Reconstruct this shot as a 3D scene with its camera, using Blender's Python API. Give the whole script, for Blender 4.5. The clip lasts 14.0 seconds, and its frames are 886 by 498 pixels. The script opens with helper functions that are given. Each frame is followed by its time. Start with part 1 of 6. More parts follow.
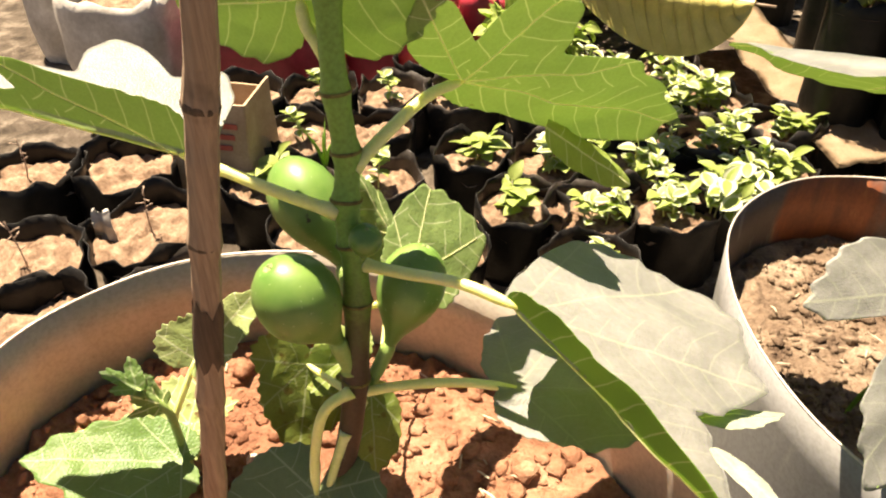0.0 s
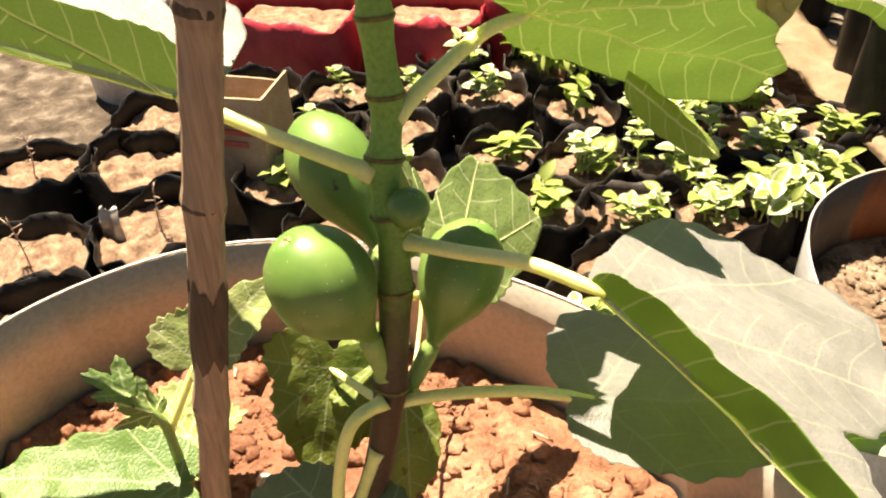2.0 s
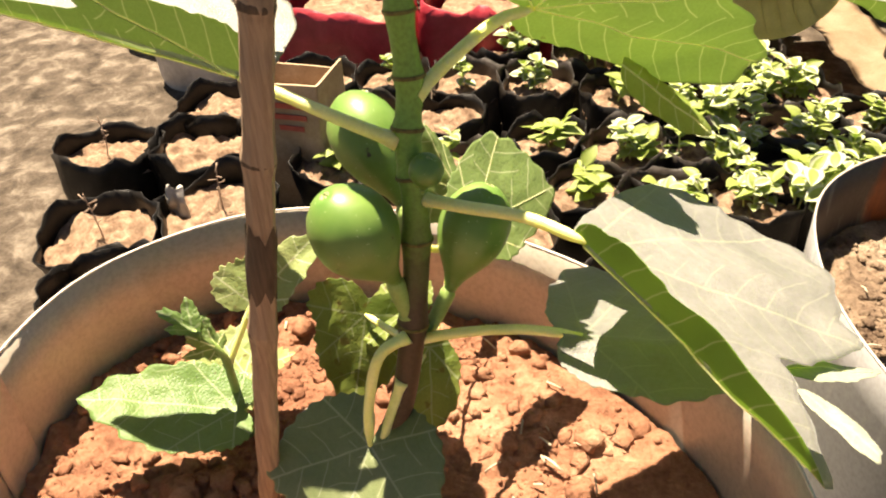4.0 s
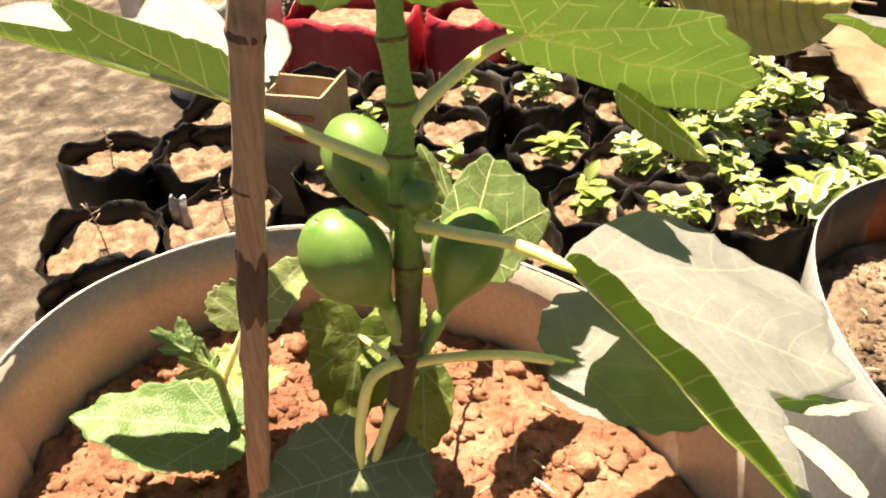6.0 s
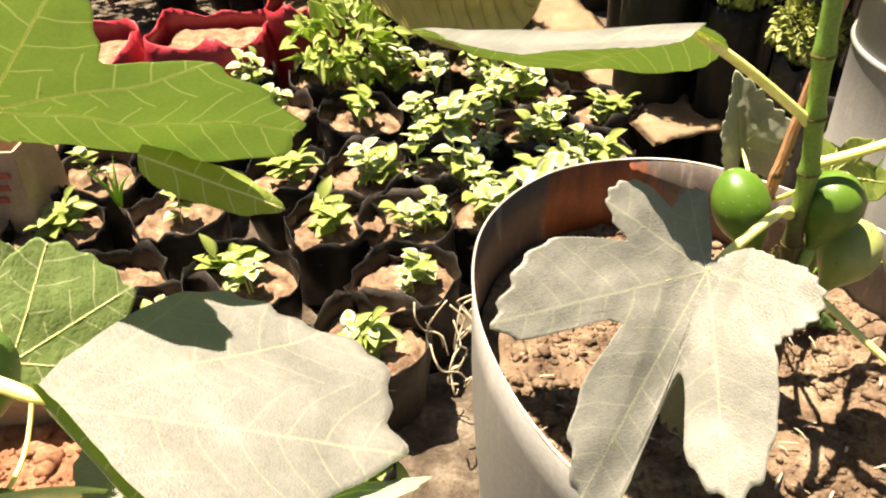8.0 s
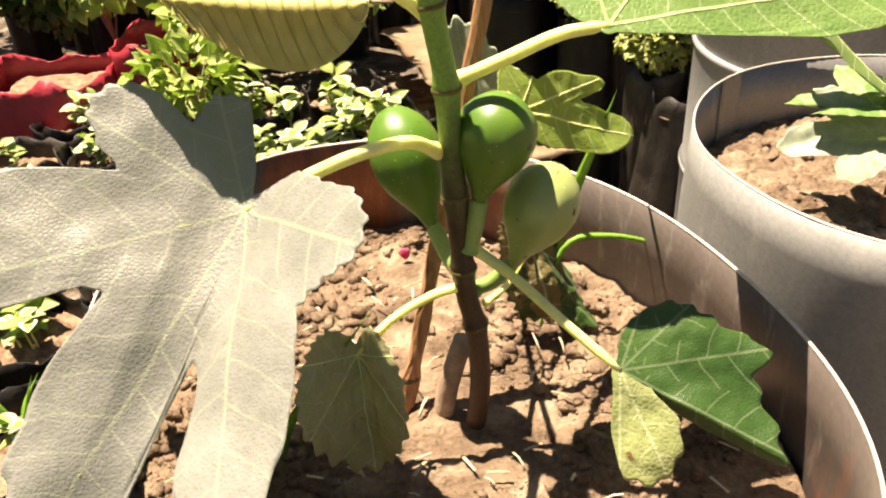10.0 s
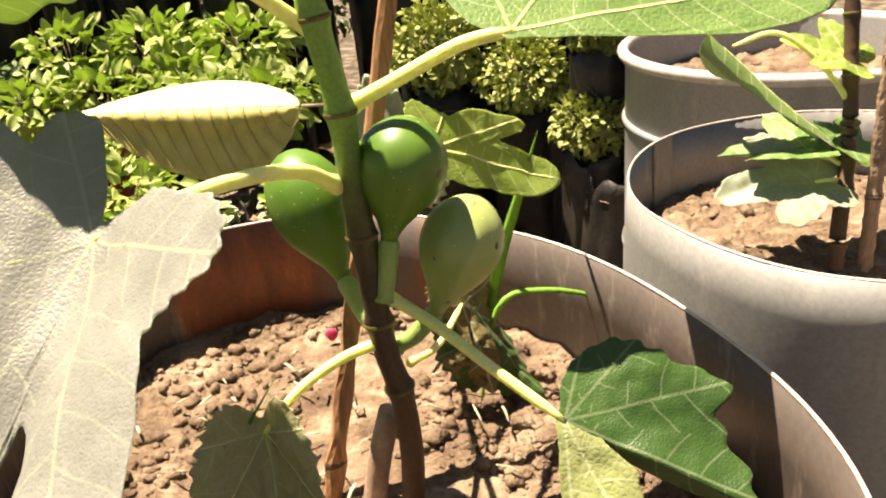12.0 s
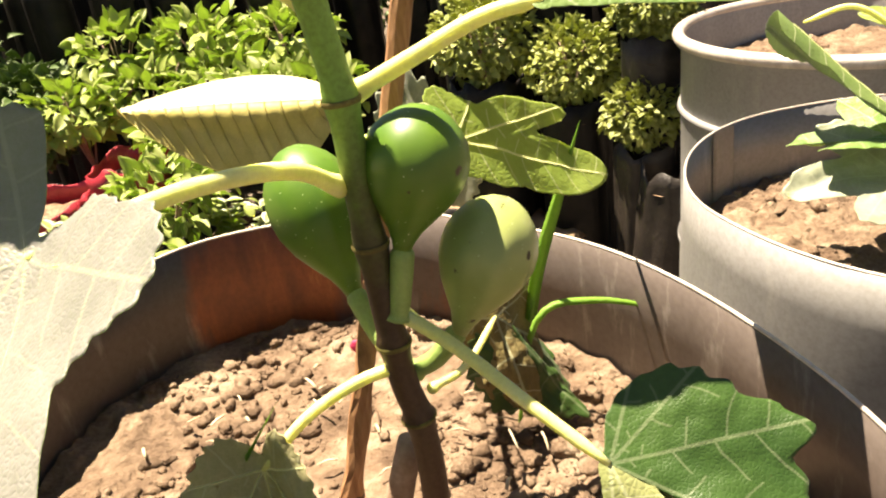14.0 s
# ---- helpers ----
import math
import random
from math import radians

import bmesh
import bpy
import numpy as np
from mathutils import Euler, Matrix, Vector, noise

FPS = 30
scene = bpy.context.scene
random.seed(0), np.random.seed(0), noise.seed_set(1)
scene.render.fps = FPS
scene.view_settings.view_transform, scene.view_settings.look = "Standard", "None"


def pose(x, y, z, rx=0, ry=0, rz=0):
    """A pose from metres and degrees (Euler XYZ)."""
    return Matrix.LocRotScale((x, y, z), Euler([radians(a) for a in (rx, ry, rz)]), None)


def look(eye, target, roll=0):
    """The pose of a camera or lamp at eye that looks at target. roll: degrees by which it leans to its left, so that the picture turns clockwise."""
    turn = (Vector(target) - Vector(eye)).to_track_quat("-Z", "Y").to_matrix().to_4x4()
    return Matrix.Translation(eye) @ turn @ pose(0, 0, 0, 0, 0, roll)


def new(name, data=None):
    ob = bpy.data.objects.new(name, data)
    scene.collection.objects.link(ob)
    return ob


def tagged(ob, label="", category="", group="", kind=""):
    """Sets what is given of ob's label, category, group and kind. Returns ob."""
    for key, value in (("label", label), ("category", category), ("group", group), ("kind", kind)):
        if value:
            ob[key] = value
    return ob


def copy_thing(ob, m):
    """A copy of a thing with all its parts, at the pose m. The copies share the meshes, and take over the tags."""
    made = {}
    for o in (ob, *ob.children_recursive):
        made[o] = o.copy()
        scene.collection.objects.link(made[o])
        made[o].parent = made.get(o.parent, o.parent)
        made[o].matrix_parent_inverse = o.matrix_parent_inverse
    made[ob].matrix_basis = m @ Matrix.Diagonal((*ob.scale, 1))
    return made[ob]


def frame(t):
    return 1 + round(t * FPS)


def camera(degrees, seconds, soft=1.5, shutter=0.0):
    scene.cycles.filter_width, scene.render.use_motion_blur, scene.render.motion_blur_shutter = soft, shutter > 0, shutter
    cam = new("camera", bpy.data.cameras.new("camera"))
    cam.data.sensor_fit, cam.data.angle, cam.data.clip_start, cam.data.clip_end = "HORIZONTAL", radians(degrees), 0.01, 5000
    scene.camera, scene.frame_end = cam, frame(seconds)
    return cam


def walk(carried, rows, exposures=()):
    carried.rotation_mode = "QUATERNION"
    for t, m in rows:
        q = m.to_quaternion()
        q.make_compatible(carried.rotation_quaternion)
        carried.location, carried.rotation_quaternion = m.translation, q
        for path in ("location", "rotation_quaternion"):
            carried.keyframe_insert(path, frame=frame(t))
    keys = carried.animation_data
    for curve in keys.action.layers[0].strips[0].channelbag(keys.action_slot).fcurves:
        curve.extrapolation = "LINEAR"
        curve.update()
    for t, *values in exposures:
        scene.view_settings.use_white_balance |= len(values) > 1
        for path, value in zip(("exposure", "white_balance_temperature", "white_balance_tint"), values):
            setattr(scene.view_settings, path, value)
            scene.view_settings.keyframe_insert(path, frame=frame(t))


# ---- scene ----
cam = camera(57.22, 14.0, 2.1)

# time, eye, yaw to the left, pitch up, roll
PATH = [
    (0, (0.1088, -0.2877, 0.3544), 11.26, -37.48, -0.94),
    (0.5, (0.0974, -0.2723, 0.3307), 11.02, -37.89, -0.27),
    (1, (0.0843, -0.2568, 0.3133), 9.75, -37.13, -0.18),
    (1.5, (0.0661, -0.2432, 0.2967), 9.63, -36.68, -0.09),
    (2, (0.0799, -0.2370, 0.2921), 12.56, -36.50, -1.15),
    (2.5, (0.1146, -0.2633, 0.3003), 14.64, -36.01, -3.08),
    (3, (0.1175, -0.2893, 0.3150), 17.40, -35.82, -2.96),
    (3.2, (0.1117, -0.2948, 0.3087), 17.43, -36.65, -2.91),
    (5.3, (0.1162, -0.2794, 0.3302), 17.37, -37.17, -3.22),
    (5.5, (0.1261, -0.2854, 0.3280), 18.81, -36.74, -3.96),
    (6, (0.1171, -0.2826, 0.3217), 17.92, -36.48, -2.74),
    (6.5, (0.1079, -0.2512, 0.3066), 13.49, -36.84, -2.88),
    (7, (0.1446, -0.2368, 0.3035), 10.76, -37.39, -2.66),
    (7.5, (0.1999, -0.2379, 0.3078), 6.89, -37.80, -1.97),
    (8, (0.2354, -0.1997, 0.3127), 2.46, -37.02, -2.96),
    (8.5, (0.2782, -0.1572, 0.2523), -0.55, -36.64, -1.97),
    (9, (0.3248, -0.1344, 0.2186), -0.67, -35.70, -2.29),
    (9.2, (0.3501, -0.1258, 0.2130), -0.83, -34.87, -2.81),
    (11.3, (0.4396, -0.1186, 0.1410), -3.04, -24.94, -4.95),
    (11.5, (0.4361, -0.1130, 0.1379), -4.95, -23.45, -4.46),
    (12, (0.4351, -0.1026, 0.1332), -5.56, -24.16, -5.75),
    (12.5, (0.4387, -0.0701, 0.1255), -3.58, -23.08, -6.84),
    (13, (0.4444, -0.0726, 0.1242), -2.54, -23.31, -6.90),
    (13.5, (0.4444, -0.0641, 0.1183), -1.99, -22.97, -7.14),
    (14, (0.4505, -0.0573, 0.1177), -1.49, -24.19, -7.71),
]


def gaze(eye, yaw, pitch, roll):
    y, p = radians(yaw), radians(pitch)
    ahead = Vector((-math.sin(y) * math.cos(p), math.cos(y) * math.cos(p), math.sin(p)))
    return look(eye, Vector(eye) + ahead, roll)


walk(cam, [(t, gaze(e, a, b, c)) for t, e, a, b, c in PATH], [(0, 1.95, 7000, 13), (12, 1.95, 7000, 13), (14, 2.12, 7000, 13)])

# ---- world and light ----
world = bpy.data.worlds.new("world")
scene.world = world
world.use_nodes = True
wn = world.node_tree.nodes
sky = wn.new("ShaderNodeTexSky")
sky.sky_type, sky.sun_disc = "NISHITA", False
SUN_ELEV, SUN_AZ = 71.0, 315.0
sky.sun_elevation, sky.sun_rotation = radians(SUN_ELEV), radians(SUN_AZ)
wn["Background"].inputs[1].default_value = 0.020
world.node_tree.links.new(sky.outputs[0], wn["Background"].inputs[0])
sun = new("sun", bpy.data.lights.new("sun", "SUN"))
sun.data.energy, sun.data.angle, sun.data.color = 5.0, radians(0.5), (1.0, 0.88, 0.70)
away = Vector((math.sin(radians(SUN_AZ)) * math.cos(radians(SUN_ELEV)), math.cos(radians(SUN_AZ)) * math.cos(radians(SUN_ELEV)), math.sin(radians(SUN_ELEV))))
sun.matrix_world = look(away * 5, (0, 0, 0))

# ---- materials ----
def material(name, rough=0.6, spec=0.5, metal=0.0):
    m = bpy.data.materials.new(name)
    m.use_nodes = True
    nt = m.node_tree
    b = nt.nodes["Principled BSDF"]
    b.inputs["Roughness"].default_value = rough
    b.inputs["Specular IOR Level"].default_value = spec
    b.inputs["Metallic"].default_value = metal
    return m, nt, b


def nd(nt, kind, **kw):
    n = nt.nodes.new(kind)
    for k, v in kw.items():
        n.inputs[k.replace("_", " ")].default_value = v
    return n


def noise_tex(nt, scale, detail=4.0, rough=0.55, distortion=0.0):
    tc = nt.nodes.new("ShaderNodeTexCoord")
    n = nd(nt, "ShaderNodeTexNoise", Scale=scale, Detail=detail, Roughness=rough, Distortion=distortion)
    nt.links.new(tc.outputs["Object"], n.inputs["Vector"])
    return n


def ramp(nt, src, stops):
    r = nt.nodes.new("ShaderNodeValToRGB")
    e = r.color_ramp.elements
    while len(e) < len(stops):
        e.new(0.5)
    for el, (p, c) in zip(e, stops):
        el.position, el.color = p, (*c, 1)
    nt.links.new(src, r.inputs[0])
    return r


def blend(nt, fac, a, b, mode="MIX"):
    x = nt.nodes.new("ShaderNodeMix")
    x.data_type, x.blend_type = "RGBA", mode
    for sock, val in ((x.inputs[0], fac), (x.inputs[6], a), (x.inputs[7], b)):
        if isinstance(val, (int, float)):
            sock.default_value = val
        elif isinstance(val, tuple):
            sock.default_value = (*val, 1)
        else:
            nt.links.new(val, sock)
    return x.outputs[2]


def bump(nt, b, height, strength=0.3, dist=0.002):
    n = nd(nt, "ShaderNodeBump", Strength=strength, Distance=dist)
    nt.links.new(height, n.inputs["Height"])
    nt.links.new(n.outputs[0], b.inputs["Normal"])


def two_scale(name, stops_big, big, fine, fine_amt=0.35, rough=0.7, spec=0.4, metal=0.0, bump_amt=0.4, bump_dist=0.002, fine_dark=(0.55, 0.5, 0.45)):
    """Colour from a broad pattern, broken up by a fine grain that also gives the relief."""
    m, nt, b = material(name, rough, spec, metal)
    n1, n2 = noise_tex(nt, big, 5, 0.6, 0.4), noise_tex(nt, fine, 6, 0.65)
    c = ramp(nt, n1.outputs[0], stops_big).outputs[0]
    g = ramp(nt, n2.outputs[0], [(0.3, fine_dark), (0.62, (1, 1, 1))]).outputs[0]
    nt.links.new(blend(nt, fine_amt, c, blend(nt, 1.0, c, g, "MULTIPLY")), b.inputs["Base Color"])
    bump(nt, b, n2.outputs[0], bump_amt, bump_dist)
    return m, nt, b


def vein_lines(nt):
    """The midribs and the side veins that branch from them, from the places along and across the nearest rib."""
    uv = nt.nodes.new("ShaderNodeUVMap")
    uv.uv_map = "ribs"
    sep = nt.nodes.new("ShaderNodeSeparateXYZ")
    nt.links.new(uv.outputs[0], sep.inputs[0])

    def calc(op, a, b=None):
        n = nt.nodes.new("ShaderNodeMath")
        n.operation = op
        for sock, val in zip(n.inputs, (a, b)):
            if isinstance(val, float):
                sock.default_value = val
            elif val is not None:
                nt.links.new(val, sock)
        return n.outputs[0]

    def near(dist, lo, hi):
        r = nd(nt, "ShaderNodeMapRange", From_Min=lo, From_Max=hi, To_Min=1.0, To_Max=0.0)
        nt.links.new(dist, r.inputs[0])
        return r.outputs[0]

    along, off = sep.outputs[0], calc("ABSOLUTE", sep.outputs[1])
    side = calc("LESS_THAN", sep.outputs[1], 0.0)
    lead = calc("ADD", calc("MULTIPLY", off, 0.36), calc("MULTIPLY", calc("MULTIPLY", off, off), 11.0))
    root = calc("ADD", calc("SUBTRACT", along, lead), calc("MULTIPLY", side, 0.0045))
    wob = noise_tex(nt, 45, 2)
    root = calc("ADD", root, calc("MULTIPLY", wob.outputs[0], 0.006))
    gap = calc("MULTIPLY", calc("PINGPONG", root, 0.0072), 0.9)
    main = near(off, 0.0004, 0.0008)
    return calc("MAXIMUM", main, calc("MULTIPLY", near(gap, 0.0002, 0.00055), 0.85))


def leaf_material(name, low, high, rough, spec, through_col, through_amt, spots=(0.09, 0.05, 0.02), spot_at=0.72, mesh_scale=380.0, net_amt=0.35, fuzz=0.0, relief=0.4, veined=0.0):
    m, nt, b = material(name, rough, spec)
    b.inputs["Sheen Weight"].default_value = fuzz
    b.inputs["Sheen Roughness"].default_value = 0.45
    n1, n2, n3 = noise_tex(nt, 30, 4), noise_tex(nt, 420, 5, 0.6), noise_tex(nt, 150, 3, 0.5)
    c = ramp(nt, n1.outputs[0], [(0.3, low), (0.7, high)]).outputs[0]
    g = ramp(nt, n2.outputs[0], [(0.3, (0.72, 0.72, 0.68)), (0.65, (1, 1, 1))]).outputs[0]
    c = blend(nt, 0.7, c, blend(nt, 1.0, c, g, "MULTIPLY"))
    tc = nt.nodes.new("ShaderNodeTexCoord")
    net = nd(nt, "ShaderNodeTexVoronoi", Scale=mesh_scale)
    net.feature = "DISTANCE_TO_EDGE"
    nt.links.new(tc.outputs["Object"], net.inputs["Vector"])
    line = ramp(nt, net.outputs["Distance"], [(0.0, (1, 1, 1)), (0.07, (0, 0, 0))]).outputs[0]
    pale = blend(nt, 1.0, c, (1.5, 1.45, 1.6), "MULTIPLY")
    lf = nt.nodes.new("ShaderNodeMath")
    lf.operation = "MULTIPLY"
    lf.inputs[1].default_value = net_amt
    nt.links.new(line, lf.inputs[0])
    c = blend(nt, lf.outputs[0], c, pale)
    s = ramp(nt, n3.outputs[0], [(spot_at, (0, 0, 0)), (spot_at + 0.05, (1, 1, 1))]).outputs[0]
    c = blend(nt, s, c, spots)
    ribs = vein_lines(nt) if veined else None
    if ribs:
        c = blend(nt, ribs, c, blend(nt, veined, c, (0.66, 0.70, 0.46)))
    info = nt.nodes.new("ShaderNodeObjectInfo")
    hsv = nd(nt, "ShaderNodeHueSaturation")
    mr = nd(nt, "ShaderNodeMapRange", To_Min=0.85, To_Max=1.15)
    nt.links.new(info.outputs["Random"], mr.inputs[0])
    nt.links.new(mr.outputs[0], hsv.inputs["Value"])
    nt.links.new(c, hsv.inputs["Color"])
    nt.links.new(hsv.outputs[0], b.inputs["Base Color"])
    hs = nt.nodes.new("ShaderNodeMath")
    hs.operation = "MULTIPLY_ADD"
    hs.inputs[1].default_value = 0.25
    nt.links.new(n2.outputs[0], hs.inputs[0])
    puff = ramp(nt, net.outputs["Distance"], [(0.0, (0, 0, 0)), (0.3, (1, 1, 1))]).outputs[0]
    nt.links.new(puff, hs.inputs[2])
    bump(nt, b, hs.outputs[0], relief, 0.0004)
    if through_amt:
        t = nt.nodes.new("ShaderNodeBsdfTranslucent")
        t.inputs[0].default_value = (*through_col, 1)
        if veined > 0.6:
            nt.links.new(blend(nt, ribs, through_col, blend(nt, 0.75, through_col, (1.0, 1.0, 0.55))), t.inputs[0])
        mx = nd(nt, "ShaderNodeMixShader", Fac=through_amt)
        out = nt.nodes["Material Output"]
        nt.links.new(b.outputs[0], mx.inputs[1])
        nt.links.new(t.outputs[0], mx.inputs[2])
        nt.links.new(mx.outputs[0], out.inputs[0])
    return m


LEAF_TOP = leaf_material("fig_leaf_upper", (0.21, 0.204, 0.198), (0.315, 0.302, 0.29), 0.46, 0.5, (0.52, 0.68, 0.24), 0.33, (0.17, 0.14, 0.09), 0.74, 620.0, 0.2, 0.2, 0.28, veined=0.2)
LEAF_UNDER = leaf_material("fig_leaf_under", (0.19, 0.29, 0.095), (0.27, 0.36, 0.13), 0.6, 0.3, (0.50, 0.66, 0.22), 0.44, mesh_scale=300.0, net_amt=0.5, veined=0.68)
# darker green copy of the upper leaf side, with shade in its colour
LEAF_SHADED = leaf_material("shade_tinted_leaf_upper", (0.12, 0.165, 0.06), (0.19, 0.22, 0.10), 0.45, 0.6, (0.25, 0.4, 0.06), 0.2, (0.12, 0.08, 0.04), 0.74, 620.0, 0.3, 0.25, 0.28, veined=0.3)
LEAF_PALE = leaf_material("fig_leaf_ageing", (0.30, 0.40, 0.13), (0.42, 0.47, 0.20), 0.55, 0.4, (0.5, 0.55, 0.16), 0.35, (0.16, 0.08, 0.03), 0.66, veined=0.68)
LEAF_TOP_FRESH = leaf_material("fresh_leaf_upper", (0.11, 0.21, 0.05), (0.20, 0.30, 0.09), 0.5, 0.5, (0.4, 0.55, 0.1), 0.35, veined=0.35)
LEAF_DARK = leaf_material("deep_green_leaf_upper", (0.028, 0.07, 0.012), (0.055, 0.115, 0.022), 0.45, 0.4, (0.14, 0.28, 0.03), 0.12, (0.06, 0.04, 0.02), 0.74, 620.0, 0.3, 0.05, 0.25, veined=0.13)
# underside copy with boosted translucency, so the folded half looks lit from behind
LEAF_UNDER_LIT = leaf_material("backlit_leaf_under", (0.15, 0.26, 0.06), (0.22, 0.32, 0.09), 0.6, 0.35, (0.56, 0.78, 0.20), 0.72, veined=0.68)
# pale dusty leaf, also the brightened colour of leaf ends in the sun
LEAF_DUST_LIT = leaf_material("dusty_sunlit_leaf_upper", (0.30, 0.34, 0.22), (0.45, 0.47, 0.36), 0.5, 0.5, (0.4, 0.45, 0.15), 0.2, (0.16, 0.12, 0.07), 0.76, 620.0, 0.2, 0.3, 0.12, veined=0.25)
LEAF_MOTTLED = leaf_material("mottled_leaf", (0.14, 0.22, 0.04), (0.30, 0.34, 0.08), 0.55, 0.4, (0.4, 0.5, 0.08), 0.4, (0.13, 0.07, 0.02), 0.63, veined=0.4)
LEAF_MOTTLED_PALE = leaf_material("mottled_pale_leaf", (0.26, 0.31, 0.11), (0.42, 0.44, 0.20), 0.55, 0.4, (0.45, 0.5, 0.14), 0.35, (0.18, 0.11, 0.04), 0.64, veined=0.4)
# lighter lime copy of the leaf, with sunlight put into its colour
LEAF_LIME = leaf_material("sun_tinted_leaf", (0.28, 0.40, 0.07), (0.40, 0.50, 0.13), 0.55, 0.4, (0.62, 0.72, 0.16), 0.5, veined=0.68)
VEIN = leaf_material("leaf_vein", (0.80, 0.85, 0.48), (0.88, 0.90, 0.56), 0.5, 0.4, (1.0, 1.0, 0.75), 0.85, (0.6, 0.6, 0.3), 0.85)
PETIOLE, _, petiole_skin = two_scale("petiole_skin", [(0.3, (0.72, 0.76, 0.27)), (0.7, (0.84, 0.84, 0.38))], 45, 600, 0.25, 0.42, 0.5, 0, 0.2, 0.0004)
petiole_skin.inputs["Subsurface Weight"].default_value = 0.7
petiole_skin.inputs["Subsurface Radius"].default_value = (0.005, 0.005, 0.0016)
petiole_skin.inputs["Subsurface Scale"].default_value = 1.0


def stem_material(name, lift):
    """Green young wood that has turned to brown bark on its older, lower stretch."""
    m, nt, b = material(name, 0.55, 0.4)
    tc = nt.nodes.new("ShaderNodeTexCoord")
    sep = nt.nodes.new("ShaderNodeSeparateXYZ")
    nt.links.new(tc.outputs["Object"], sep.inputs[0])
    n1, n2 = noise_tex(nt, 90, 5, 0.6), noise_tex(nt, 500, 4)
    add = nt.nodes.new("ShaderNodeMath")
    add.operation = "MULTIPLY_ADD"
    nt.links.new(n1.outputs[0], add.inputs[0])
    add.inputs[1].default_value = 0.05
    nt.links.new(sep.outputs[2], add.inputs[2])
    mr = nd(nt, "ShaderNodeMapRange", From_Min=-lift, From_Max=0.30 - lift)
    nt.links.new(add.outputs[0], mr.inputs[0])
    c = ramp(nt, mr.outputs[0], [(0.0, (0.10, 0.055, 0.03)), (0.27, (0.055, 0.033, 0.018)), (0.37, (0.085, 0.10, 0.025)), (0.50, (0.19, 0.34, 0.055))]).outputs[0]
    g = ramp(nt, n2.outputs[0], [(0.3, (0.6, 0.55, 0.5)), (0.6, (1, 1, 1))]).outputs[0]
    nt.links.new(blend(nt, 0.6, c, blend(nt, 1.0, c, g, "MULTIPLY")), b.inputs["Base Color"])
    bump(nt, b, n1.outputs[0], 0.4, 0.001)
    return m


STEM = stem_material("fig_stem_bark", 0.015)
STEM_YOUNG = stem_material("young_stem_bark", 0.065)
NODE = two_scale("stem_node_scar", [(0.3, (0.09, 0.06, 0.02)), (0.7, (0.20, 0.19, 0.05))], 200, 700, 0.4, 0.7, 0.3, 0, 0.5, 0.0006)[0]


def fig_material(name, low, high):
    m, nt, b = material(name, 0.40, 0.5)
    tc = nt.nodes.new("ShaderNodeTexCoord")
    n1, n2 = noise_tex(nt, 40, 4), noise_tex(nt, 130, 3, 0.5)
    c = ramp(nt, n1.outputs[0], [(0.3, low), (0.7, high)]).outputs[0]
    v = nd(nt, "ShaderNodeTexVoronoi", Scale=330.0)
    nt.links.new(tc.outputs["Object"], v.inputs["Vector"])
    sp = ramp(nt, v.outputs["Distance"], [(0.05, (1, 1, 1)), (0.10, (0, 0, 0))]).outputs[0]
    c = blend(nt, sp, c, (0.55, 0.66, 0.35))
    d = ramp(nt, n2.outputs[0], [(0.70, (0, 0, 0)), (0.74, (1, 1, 1))]).outputs[0]
    c = blend(nt, d, c, (0.06, 0.045, 0.02))
    nt.links.new(c, b.inputs["Base Color"])
    bump(nt, b, n1.outputs[0], 0.12, 0.001)
    b.inputs["Subsurface Weight"].default_value = 0.08
    b.inputs["Subsurface Radius"].default_value = (0.004, 0.006, 0.002)
    return m


FIG = fig_material("fig_skin", (0.085, 0.185, 0.03), (0.17, 0.27, 0.06))
FIG_DEEP = fig_material("deep_green_fig_skin", (0.055, 0.135, 0.008), (0.11, 0.20, 0.02))
FIG_PALE = fig_material("pale_fig_skin", (0.24, 0.30, 0.08), (0.36, 0.41, 0.15))
FIG_EYE = two_scale("fig_eye", [(0.3, (0.30, 0.33, 0.12)), (0.7, (0.42, 0.44, 0.22))], 200, 900, 0.3, 0.6, 0.3)[0]


